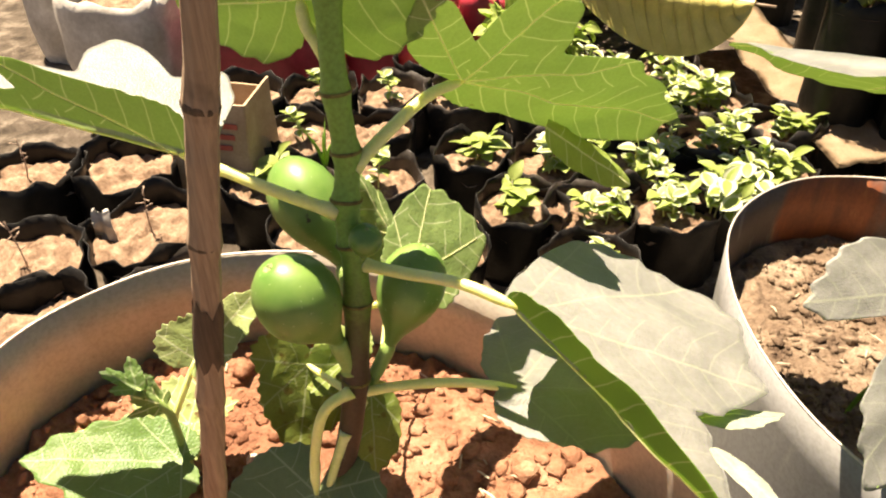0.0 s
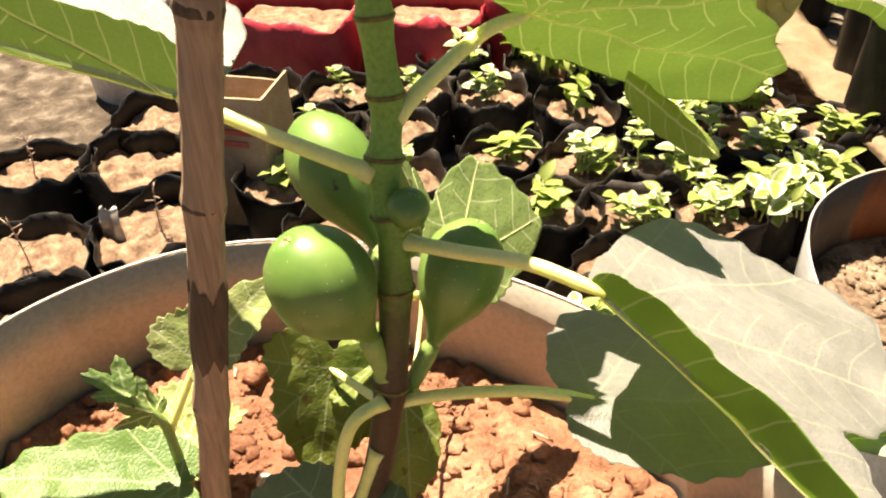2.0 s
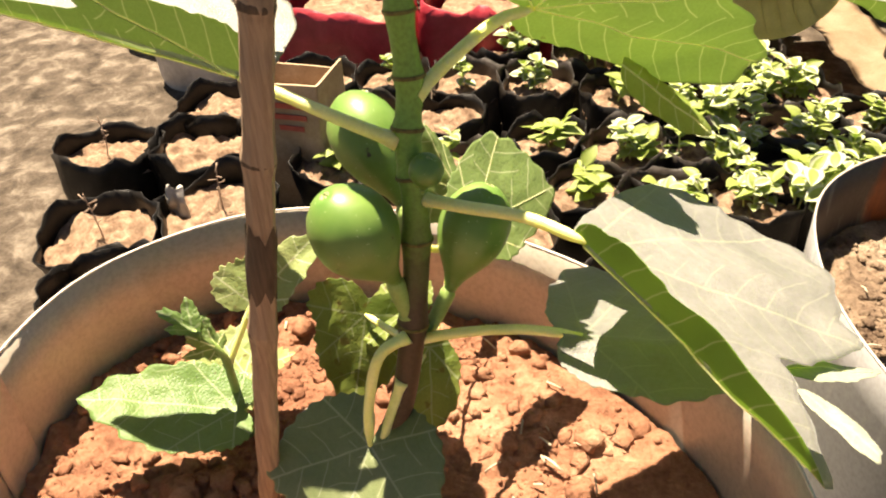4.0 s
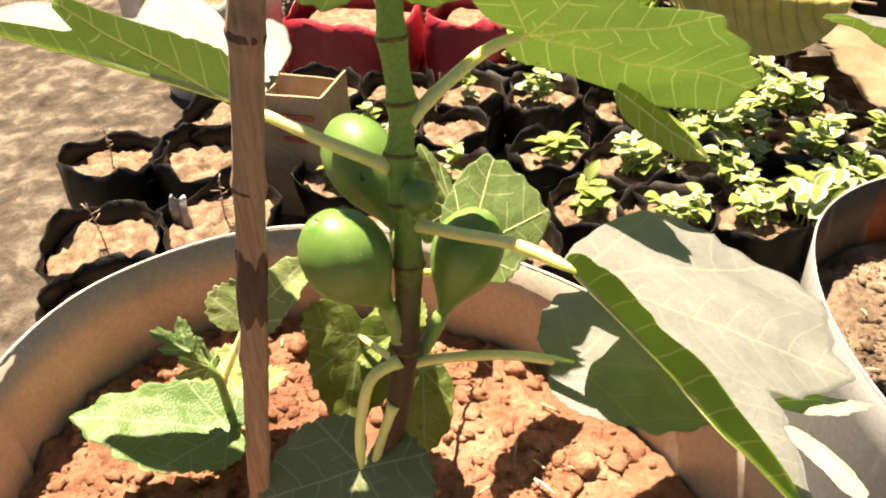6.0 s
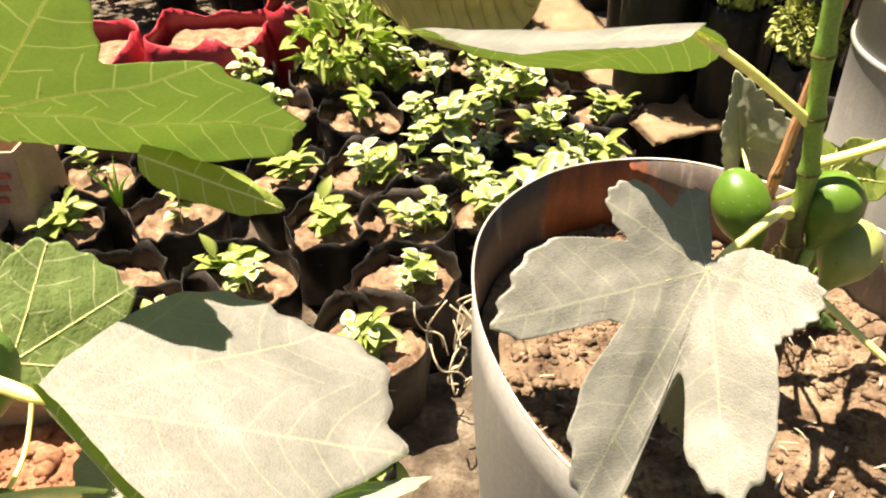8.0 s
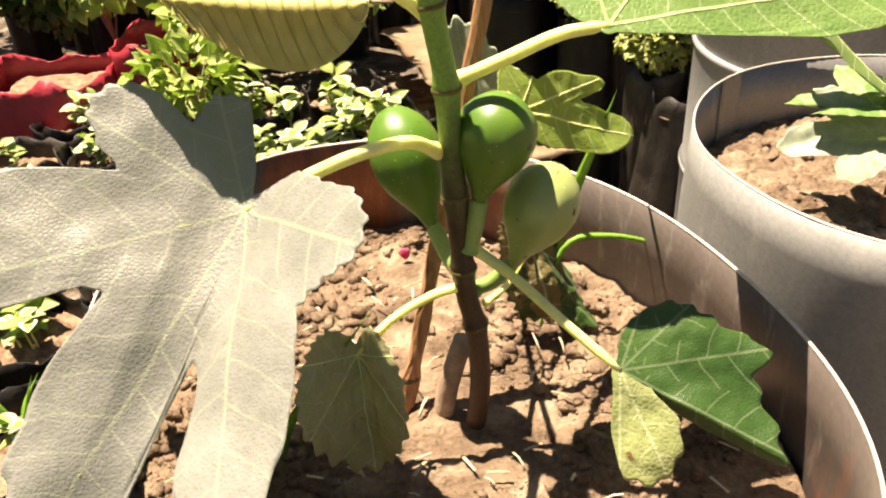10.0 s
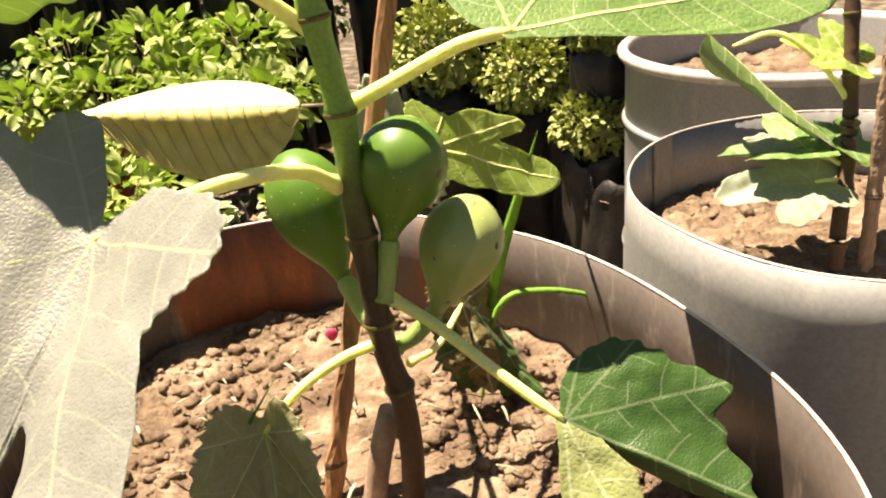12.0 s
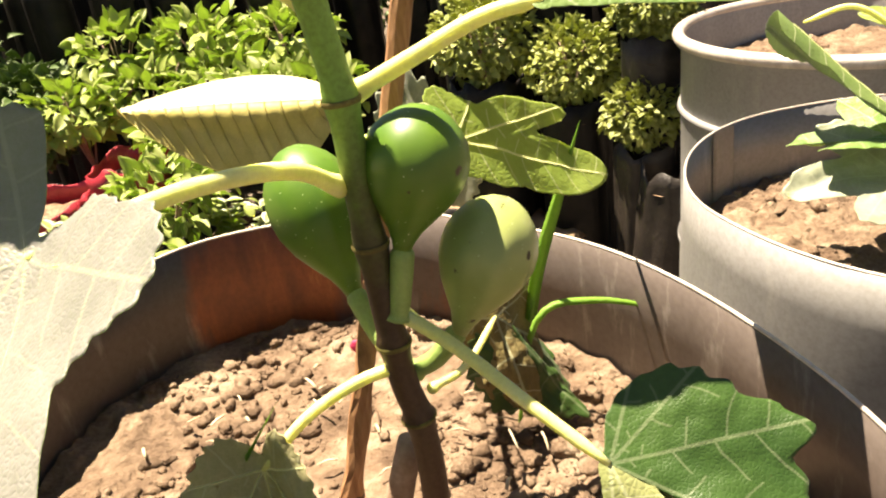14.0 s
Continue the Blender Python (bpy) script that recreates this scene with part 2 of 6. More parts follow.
def sheet_material(name, base, rust_amt, streak, eaten=None):
    """Weathered galvanised sheet: dull zinc, dirt runs, rust where the coat has gone."""
    m, nt, b = material(name, 0.5, 0.5, 0.35)
    tc = nt.nodes.new("ShaderNodeTexCoord")
    mp = nt.nodes.new("ShaderNodeMapping")
    mp.inputs["Scale"].default_value = (1, 1, 0.25)
    nt.links.new(tc.outputs["Object"], mp.inputs[0])
    n1 = nd(nt, "ShaderNodeTexNoise", Scale=9.0, Detail=6.0, Roughness=0.62)
    n2 = nd(nt, "ShaderNodeTexNoise", Scale=streak, Detail=6.0, Roughness=0.65)
    n3 = noise_tex(nt, 260, 4, 0.6)
    nt.links.new(mp.outputs[0], n1.inputs[0])
    nt.links.new(mp.outputs[0], n2.inputs[0])
    lo = tuple(x * 0.78 for x in base)
    c = ramp(nt, n1.outputs[0], [(0.3, lo), (0.68, base)]).outputs[0]
    c = blend(nt, ramp(nt, n2.outputs[0], [(0.55, (0, 0, 0)), (0.8, (0.45, 0.45, 0.45))]).outputs[0], c, (0.62, 0.58, 0.52))
    n4 = nd(nt, "ShaderNodeTexNoise", Scale=5.0, Detail=7.0, Roughness=0.7)
    nt.links.new(mp.outputs[0], n4.inputs[0])
    r = ramp(nt, n4.outputs[0], [(0.62 - rust_amt, (0, 0, 0)), (0.72 - rust_amt, (1, 1, 1))]).outputs[0]
    if eaten:
        # a stretch of the sheet where the zinc is gone altogether
        far = nt.nodes.new("ShaderNodeVectorMath")
        far.operation = "DISTANCE"
        far.inputs[1].default_value = eaten[0]
        nt.links.new(tc.outputs["Object"], far.inputs[0])
        near = nd(nt, "ShaderNodeMapRange", From_Min=eaten[1] * 0.4, From_Max=eaten[1], To_Min=0.20, To_Max=0.0)
        nt.links.new(far.outputs["Value"], near.inputs[0])
        more = nt.nodes.new("ShaderNodeMath")
        nt.links.new(n4.outputs[0], more.inputs[0])
        nt.links.new(near.outputs[0], more.inputs[1])
        r = ramp(nt, more.outputs[0], [(0.62 - rust_amt, (0, 0, 0)), (0.72 - rust_amt, (1, 1, 1))]).outputs[0]
    rc = ramp(nt, n2.outputs[0], [(0.3, (0.15, 0.045, 0.02)), (0.6, (0.30, 0.085, 0.028)), (0.75, (0.56, 0.24, 0.07))]).outputs[0]
    c = blend(nt, r, c, rc)
    g = ramp(nt, n3.outputs[0], [(0.3, (0.7, 0.68, 0.65)), (0.6, (1, 1, 1))]).outputs[0]
    nt.links.new(blend(nt, 0.6, c, blend(nt, 1.0, c, g, "MULTIPLY")), b.inputs["Base Color"])
    inv = nt.nodes.new("ShaderNodeMath")
    inv.operation = "MULTIPLY_ADD"
    inv.inputs[1].default_value, inv.inputs[2].default_value = -0.35, 0.35
    nt.links.new(r, inv.inputs[0])
    nt.links.new(inv.outputs[0], b.inputs["Metallic"])
    bump(nt, b, n1.outputs[0], 0.25, 0.004)
    return m


SHEET_TAN = sheet_material("dusty_sheet_metal", (0.56, 0.49, 0.40), -0.14, 40)
SHEET_RUST = sheet_material("rusty_sheet_metal", (0.13, 0.105, 0.092), 0.08, 55, ((0.355, 0.425, -0.105), 0.07))
SHEET_PALE = sheet_material("pale_zinc_sheet", (0.36, 0.355, 0.345), -0.14, 30)
SHEET_GREY = sheet_material("grey_sheet_metal", (0.27, 0.265, 0.26), -0.14, 35)
RIM_EDGE = two_scale("cut_sheet_edge", [(0.3, (0.5, 0.44, 0.38)), (0.7, (0.72, 0.66, 0.58))], 60, 400, 0.3, 0.45, 0.5, 0.3)[0]

SOIL_RED = two_scale("red_earth", [(0.3, (0.22, 0.10, 0.06)), (0.55, (0.40, 0.20, 0.12)), (0.75, (0.56, 0.34, 0.22))], 22, 260, 0.75, 0.95, 0.1, 0, 0.9, 0.004)[0]
SOIL_TAN = two_scale("tan_earth", [(0.3, (0.12, 0.08, 0.055)), (0.55, (0.27, 0.195, 0.135)), (0.75, (0.46, 0.37, 0.27))], 34, 300, 0.75, 0.95, 0.1, 0, 0.9, 0.004)[0]
SOIL_BAG = two_scale("potting_soil", [(0.3, (0.13, 0.082, 0.052)), (0.5, (0.27, 0.18, 0.12)), (0.72, (0.44, 0.33, 0.225))], 45, 260, 0.7, 0.95, 0.1, 0, 0.9, 0.004)[0]
GROUND = two_scale("dry_ground", [(0.3, (0.05, 0.040, 0.030)), (0.5, (0.135, 0.108, 0.082)), (0.7, (0.33, 0.28, 0.22))], 16, 140, 0.7, 0.95, 0.1, 0, 0.9, 0.012)[0]
PLASTIC = two_scale("black_plastic_film", [(0.35, (0.005, 0.0045, 0.004)), (0.7, (0.018, 0.015, 0.012))], 25, 160, 0.4, 0.45, 0.25, 0, 0.5, 0.002)[0]
PLASTIC_DUST = two_scale("dusty_plastic_film", [(0.35, (0.015, 0.012, 0.010)), (0.7, (0.055, 0.045, 0.036))], 20, 160, 0.5, 0.45, 0.4, 0, 0.5, 0.002)[0]
RED_FILM = two_scale("red_plastic_sack", [(0.35, (0.30, 0.018, 0.03)), (0.7, (0.50, 0.05, 0.07))], 14, 90, 0.35, 0.35, 0.5, 0, 0.5, 0.004)[0]
WHITE_FILM = two_scale("whitish_plastic_sack", [(0.35, (0.42, 0.38, 0.33)), (0.7, (0.72, 0.68, 0.62))], 14, 90, 0.4, 0.4, 0.5, 0, 0.5, 0.004)[0]
CARD = two_scale("cardboard", [(0.3, (0.36, 0.25, 0.15)), (0.7, (0.52, 0.40, 0.27))], 14, 200, 0.4, 0.85, 0.2, 0, 0.3, 0.002)[0]
CARD_PRINT = two_scale("red_print", [(0.3, (0.42, 0.09, 0.06)), (0.7, (0.5, 0.14, 0.1))], 30, 200, 0.3, 0.8, 0.2)[0]
# near-white copy of the yellow leaf, with direct sun put into its colour
DRY_LEAF_LIT = leaf_material("sunlit_yellow_leaf", (0.70, 0.66, 0.42), (0.82, 0.79, 0.58), 0.5, 0.4, (0.80, 0.74, 0.40), 0.2, (0.4, 0.26, 0.1), 0.8)
DRY_LEAF = leaf_material("yellowed_leaf", (0.46, 0.41, 0.115), (0.60, 0.54, 0.19), 0.5, 0.4, (0.80, 0.70, 0.18), 0.25, (0.25, 0.13, 0.05), 0.76)
WILTED_LEAF = leaf_material("wilted_straw_leaf", (0.36, 0.34, 0.17), (0.54, 0.51, 0.30), 0.6, 0.3, (0.5, 0.5, 0.2), 0.3, (0.22, 0.15, 0.06), 0.66, veined=0.5)
BROWN_LEAF = leaf_material("withered_leaf", (0.16, 0.125, 0.05), (0.30, 0.25, 0.11), 0.7, 0.2, (0.4, 0.3, 0.1), 0.2, (0.08, 0.05, 0.02), 0.6, veined=0.5)
SPROUT_GREEN = two_scale("shoot_skin", [(0.3, (0.20, 0.32, 0.07)), (0.7, (0.32, 0.44, 0.13))], 60, 600, 0.3, 0.45, 0.5)[0]
SPROUT_LEAF = leaf_material("seedling_leaf", (0.29, 0.36, 0.075), (0.45, 0.50, 0.17), 0.45, 0.5, (0.55, 0.72, 0.18), 0.42)
CREAM_LEAF = leaf_material("cream_leaf_edge", (0.58, 0.62, 0.44), (0.76, 0.78, 0.64), 0.45, 0.5, (0.75, 0.8, 0.5), 0.35)
BUSH_LEAF = leaf_material("shrub_leaf", (0.27, 0.33, 0.07), (0.48, 0.51, 0.15), 0.45, 0.5, (0.5, 0.55, 0.1), 0.3)
# darkened leaf for the back shrubs: their shade is in this colour
DARK_LEAF = leaf_material("shade_dark_leaf", (0.05, 0.095, 0.02), (0.12, 0.19, 0.04), 0.5, 0.4, (0.2, 0.3, 0.05), 0.2)
GRASS = leaf_material("grass_blade", (0.14, 0.30, 0.03), (0.22, 0.40, 0.06), 0.45, 0.5, (0.4, 0.6, 0.1), 0.35)
TWIG = two_scale("dry_twig", [(0.3, (0.30, 0.20, 0.14)), (0.7, (0.50, 0.38, 0.29))], 60, 300, 0.5, 0.8, 0.2)[0]
PETAL = leaf_material("pink_petal", (0.5, 0.03, 0.12), (0.65, 0.10, 0.22), 0.5, 0.4, (0.7, 0.1, 0.2), 0.3)


def cane_material(name, low, high):
    """Split cane: fibres along its length, dark weathered patches."""
    m, nt, b = material(name, 0.62, 0.35)
    tc = nt.nodes.new("ShaderNodeTexCoord")
    mp = nt.nodes.new("ShaderNodeMapping")
    mp.inputs["Scale"].default_value = (1, 1, 0.05)
    nt.links.new(tc.outputs["Object"], mp.inputs[0])
    n1 = nd(nt, "ShaderNodeTexNoise", Scale=420.0, Detail=5.0, Roughness=0.6)
    nt.links.new(mp.outputs[0], n1.inputs[0])
    n2 = noise_tex(nt, 24, 4, 0.6)
    c = ramp(nt, n1.outputs[0], [(0.3, low), (0.7, high)]).outputs[0]
    d = ramp(nt, n2.outputs[0], [(0.58, (0, 0, 0)), (0.72, (0.8, 0.8, 0.8))]).outputs[0]
    nt.links.new(blend(nt, d, c, tuple(x * 0.3 for x in low)), b.inputs["Base Color"])
    bump(nt, b, n1.outputs[0], 0.5, 0.001)
    return m


CANE = cane_material("weathered_cane", (0.21, 0.14, 0.09), (0.38, 0.265, 0.175))
CANE_WARM = cane_material("reddish_cane", (0.24, 0.115, 0.05), (0.40, 0.22, 0.11))

BARK_DARK = cane_material("dark_cane_bark", (0.035, 0.022, 0.014), (0.11, 0.07, 0.045))


# ---- builders ----
def to_mesh(name, bm, mats, smooth=True):
    me = bpy.data.meshes.new(name)
    bm.normal_update()
    bm.to_mesh(me)
    bm.free()
    for m in mats if isinstance(mats, (list, tuple)) else [mats]:
        me.materials.append(m)
    if smooth:
        me.polygons.foreach_set("use_smooth", [True] * len(me.polygons))
    return me


def thing(name, bm, mats, label, category, group="", kind="", smooth=True):
    return tagged(new(name, to_mesh(name, bm, mats, smooth) if bm else None), label, category, group, kind)


def part(name, bm, mats, parent, label="", smooth=True):
    """Links a bmesh, given in world places, as one mesh under a thing or a part."""
    ob = new(name, to_mesh(name, bm, mats, smooth))
    ob.parent = parent
    ob.matrix_parent_inverse = parent.matrix_world.inverted()
    return tagged(ob, label) if label else ob


def spline(pts, n):
    """A smooth line of n + 1 places through the given ones."""
    p = [Vector(q) for q in pts]
    p = [p[0] * 2 - p[1]] + p + [p[-1] * 2 - p[-2]]
    out, segs = [], len(p) - 3
    for k in range(n + 1):
        s = min(k / n * segs, segs - 1e-6)
        i, t = int(s), s - int(s)
        a, b, c, d = p[i:i + 4]
        out.append(0.5 * (2 * b + (c - a) * t + (2 * a - 5 * b + 4 * c - d) * t * t + (3 * b - a - 3 * c + d) * t ** 3))
    return out


def tube(bm, line, radius, sides=10, cap=True, squash=1.0):
    """A tube along a line; radius: a number or a function of 0..1."""
    rings, up = [], Vector((0.13, 0.37, 0.92))
    for i, p in enumerate(line):
        t = (line[min(i + 1, len(line) - 1)] - line[max(i - 1, 0)]).normalized()
        x = t.cross(up)
        x = (x if x.length > 0.1 else t.cross(Vector((1, 0, 0)))).normalized()
        y = t.cross(x)
        r = radius(i / (len(line) - 1)) if callable(radius) else radius
        rings.append([bm.verts.new(p + x * (r * math.cos(2 * math.pi * k / sides)) + y * (r * squash * math.sin(2 * math.pi * k / sides))) for k in range(sides)])
    for a, b in zip(rings, rings[1:]):
        for k in range(sides):
            bm.faces.new((a[k], a[(k + 1) % sides], b[(k + 1) % sides], b[k]))
    if cap:
        bm.faces.new(rings[0][::-1])
        bm.faces.new(rings[-1])
    return rings


def profile(pairs, angle):
    """The radius of a leaf's outline at an angle, smooth between the given pairs."""
    n = len(pairs)
    for i in range(n):
        a0, r0 = pairs[i]
        a1, r1 = pairs[(i + 1) % n]
        if i == n - 1:
            a1 += 360
        if a0 <= angle <= a1 or (i == n - 1 and a0 <= angle + 360 <= a1):
            if angle < a0:
                angle += 360
            t = (angle - a0) / max(a1 - a0, 1e-6)
            rp, rn = pairs[i - 1][1], pairs[(i + 2) % n][1]
            m0, m1 = (r1 - rp) * 0.35, (rn - r0) * 0.35
            return max(0.02, (2 * t ** 3 - 3 * t * t + 1) * r0 + (t ** 3 - 2 * t * t + t) * m0 + (3 * t * t - 2 * t ** 3) * r1 + (t ** 3 - t * t) * m1)
    return pairs[0][1]


def fig_leaf(tree, base, tip, side, outline, veins, fold=(0, 0), droop=0.0, cup=0.0, roll=None, wave=0.012, teeth=0.018, seed=0, mats=None, label="", nodes=168, rib_side=-1):
    """A lobed blade under a tree. base: where the petiole joins; tip: the end of the midrib; side: a place on its left half.
    outline: pairs of angle (from the midrib, left positive, rising from -180) and reach. fold: degrees by which the left and right half rise.
    veins: pairs of angle and reach. roll: (side sign, distance, radius) past which an edge rolls up."""
    base, tip, side = Vector(base), Vector(tip), Vector(side)
    ex = (tip - base).normalized()
    ez = ex.cross(side - base).normalized()
    ey = ez.cross(ex)
    size = (tip - base).length
    fl, fr = radians(fold[0]), radians(fold[1])

    def place(u, v, off=0.0):
        h = abs(v)
        a = fl if v > 0 else fr
        soft = min(1.0, h / (0.12 if abs(a) < 0.9 else 0.02))
        y, z = h * math.cos(a * soft), h * math.sin(a * soft)
        if roll and v * roll[0] > roll[1]:
            s = (h - roll[1]) / roll[2]
            yb, zb = roll[1] * math.cos(a), roll[1] * math.sin(a)
            y = yb + roll[2] * (math.sin(a + s) - math.sin(a))
            z = zb + roll[2] * (math.cos(a) - math.cos(a + s))
        y = math.copysign(y, v)
        rr = math.hypot(u, v)
        z += cup * rr * rr - droop * max(u, 0) ** 2
        q = Vector((u * 3.1 + seed * 7.7, v * 3.1, seed * 1.3))
        z += wave * (noise.noise(q) * 1.5 + 0.38 * noise.noise(q * 2.7) + 0.22 * noise.noise(q * 4.6)) * min(1, rr * 2.5)
        return base + (ex * u + ey * y + ez * (z + off)) * size

    bm = bmesh.new()
    nr = 26
    flat = {}

    def spot(u, v, off):
        w = bm.verts.new(place(u, v, off))
        flat[w] = (u, v)
        return w

    thick = 0.00024 / size
    rims = []
    for k in range(nodes):
        ang = -180 + 360 * k / nodes
        r = profile(outline, ang)
        saw = 1.25 * math.sin(k * 2 * math.pi / 5.5 + 2 * noise.noise(Vector((k * 0.05, seed, 4)))) + 1.1 * noise.noise(Vector((k * 0.31, seed, 0)))
        rims.append((radians(ang), r * (1 + teeth * saw)))
    layers = []
    for sgn in (1, -1):
        c = spot(0, 0, sgn * thick)
        rows = []
        for j in range(1, nr + 1):
            s = (j / nr) ** 0.85
            rows.append([spot(r * s * math.cos(a), r * s * math.sin(a), sgn * thick * (1 - 0.6 * s ** 6)) for a, r in rims])
        for k in range(nodes):
            k2 = (k + 1) % nodes
            f = bm.faces.new((c, rows[0][k], rows[0][k2]) if sgn > 0 else (c, rows[0][k2], rows[0][k]))
            f.material_index = 0 if sgn > 0 else 1
            for j in range(nr - 1):
                q = (rows[j][k], rows[j + 1][k], rows[j + 1][k2], rows[j][k2])
                f = bm.faces.new(q if sgn > 0 else q[::-1])
                f.material_index = 0 if sgn > 0 else 1
        layers.append(rows[-1])
    for k in range(nodes):
        f = bm.faces.new((layers[0][k], layers[1][k], layers[1][(k + 1) % nodes], layers[0][(k + 1) % nodes]))
        f.material_index = 1
    uv = bm.loops.layers.uv.new("ribs")
    for f in bm.faces:
        cu, cv = (sum(flat[w][k] for w in f.verts) for k in (0, 1))
        at = math.atan2(cv, cu)
        a = min((radians(g) for g, reach in veins), key=lambda g: abs(math.remainder(at - g, 2 * math.pi)))
        for lp in f.loops:
            u, v = flat[lp.vert]
            lp[uv].uv = (size * (u * math.cos(a) + v * math.sin(a)), size * (v * math.cos(a) - u * math.sin(a)))
    blade = part("leaf", bm, mats or [LEAF_TOP, LEAF_UNDER], tree, label)
    vm = bmesh.new()

    def rib(u0, v0, ang, length, r0, curve, n=9, off=0.00035):
        pts = []
        u, v, a = u0, v0, ang
        for i in range(n + 1):
            rr, aa = math.hypot(u, v), math.degrees(math.atan2(v, u))
            if i and rr > profile(outline, aa) * 0.985:
                break
            pts.append(place(u, v, rib_side * off / size))
            u, v, a = u + math.cos(a) * length / n, v + math.sin(a) * length / n, a + curve / n
        if len(pts) > 2:
            tube(vm, pts, lambda t: r0 * (1 - 0.5 * t), 6, False)

    for ang, reach in veins:
        a = radians(ang)
        rib(0, 0, a, reach, 0.0006 * (size / 0.12) ** 0.5, 0.0, 30)
    part("vein_net", vm, VEIN, blade)
    return blade


def stalk(tree, pts, r0, r1, name="petiole", mat=None, label=""):
    bm = bmesh.new()
    tube(bm, spline(pts, 18), lambda t: (r0 * (1 - t) + r1 * t) * (1 + 0.35 * max(0, 1 - t * 9) - 0.5 * max(0, t * 9 - 8)), 12)
    return part(name, bm, mat or PETIOLE, tree, label)


def fig_fruit(tree, neck, eye, radius, joint, seed=0, label="", skin=None, ribs=0.014):
    """A pear-shaped green fig from its neck to its eye, with faint ribs, on a short stalk from the joint."""
    neck, eye = Vector(neck), Vector(eye)
    ax = (eye - neck)
    ln = ax.length
    q = Vector((0, 0, 1)).rotation_difference(ax.normalized())
    bm = bmesh.new()
    seg, rows = 40, []
    prof = [(0.0, 0.17), (0.06, 0.22), (0.14, 0.33), (0.24, 0.55), (0.36, 0.80), (0.48, 0.95), (0.58, 1.0), (0.68, 0.985), (0.78, 0.90), (0.87, 0.72), (0.94, 0.48), (0.975, 0.28), (0.985, 0.15), (0.975, 0.07)]
    for h, r in prof:
        ring_v = []
        for k in range(seg):
            a = 2 * math.pi * k / seg
            rib = 1 + ribs * math.cos(a * 9 + seed) * math.sin(math.pi * min(1, h * 1.1)) + 0.03 * noise.noise(Vector((math.cos(a), math.sin(a), h * 2 + seed * 3)))
            ring_v.append(bm.verts.new(neck + q @ Vector((radius * r * rib * math.cos(a), radius * r * rib * math.sin(a), h * ln))))
        rows.append(ring_v)
    for a, b in zip(rows, rows[1:]):
        for k in range(seg):
            bm.faces.new((a[k], a[(k + 1) % seg], b[(k + 1) % seg], b[k]))
    bm.faces.new(rows[0][::-1])
    bm.faces.new(rows[-1])
    fruit = part("fig", bm, skin or FIG, tree, label)
    em = bmesh.new()
    for k in range(7):
        a = 2 * math.pi * k / 7 + seed
        d = q @ Vector((math.cos(a), math.sin(a), 0))
        w = q @ Vector((-math.sin(a), math.cos(a), 0))
        o = neck + ax * 0.972
        n = ax.normalized()
        vs = [em.verts.new(o + d * (radius * 0.20) + w * radius * 0.06), em.verts.new(o + d * (radius * 0.20) - w * radius * 0.06), em.verts.new(o + d * radius * 0.03 + n * radius * 0.07)]
        vs2 = [em.verts.new(v.co - n * radius * 0.05) for v in vs]
        em.faces.new(vs)
        em.faces.new(vs2[::-1])
        for i in range(3):
            em.faces.new((vs[i], vs2[i], vs2[(i + 1) % 3], vs[(i + 1) % 3]))
    part("fig_eye", em, FIG_EYE, fruit)
    if joint:
        j = Vector(joint)
        stalk(tree, [j, j.lerp(neck, 0.5) + Vector((0, 0, -0.002)), neck + ax * 0.05], radius * 0.20, radius * 0.24, "fruit_stalk", SPROUT_GREEN)
    return fruit


def trunk(tree, pts, r0, r1, nodes_at, n=70, bark=None):
    """The stem, thickened at its nodes, with a scar ring at each."""
    line = spline(pts, n)
    bm = bmesh.new()

    def rad(t):
        r = r0 * (1 - t) + r1 * t
        return r * (1 + sum(0.22 * math.exp(-((t - s) / 0.014) ** 2) for s in nodes_at))

    tube(bm, line, rad, 18)
    part("stem", bm, bark or STEM, tree)
    for s in nodes_at:
        k = s * n
        i = min(int(k), n - 1)
        p = line[i].lerp(line[i + 1], k - i)
        d = (line[i + 1] - line[i]).normalized() * 0.0010
        nb = bmesh.new()
        tube(nb, [p - d, p - d * 0.5, p + d * 0.5, p + d], lambda t: rad(s) * (1.0 + 0.05 * math.sin(math.pi * t)) + 0.00015, 18, False)
        part("node_scar", nb, NODE, tree)


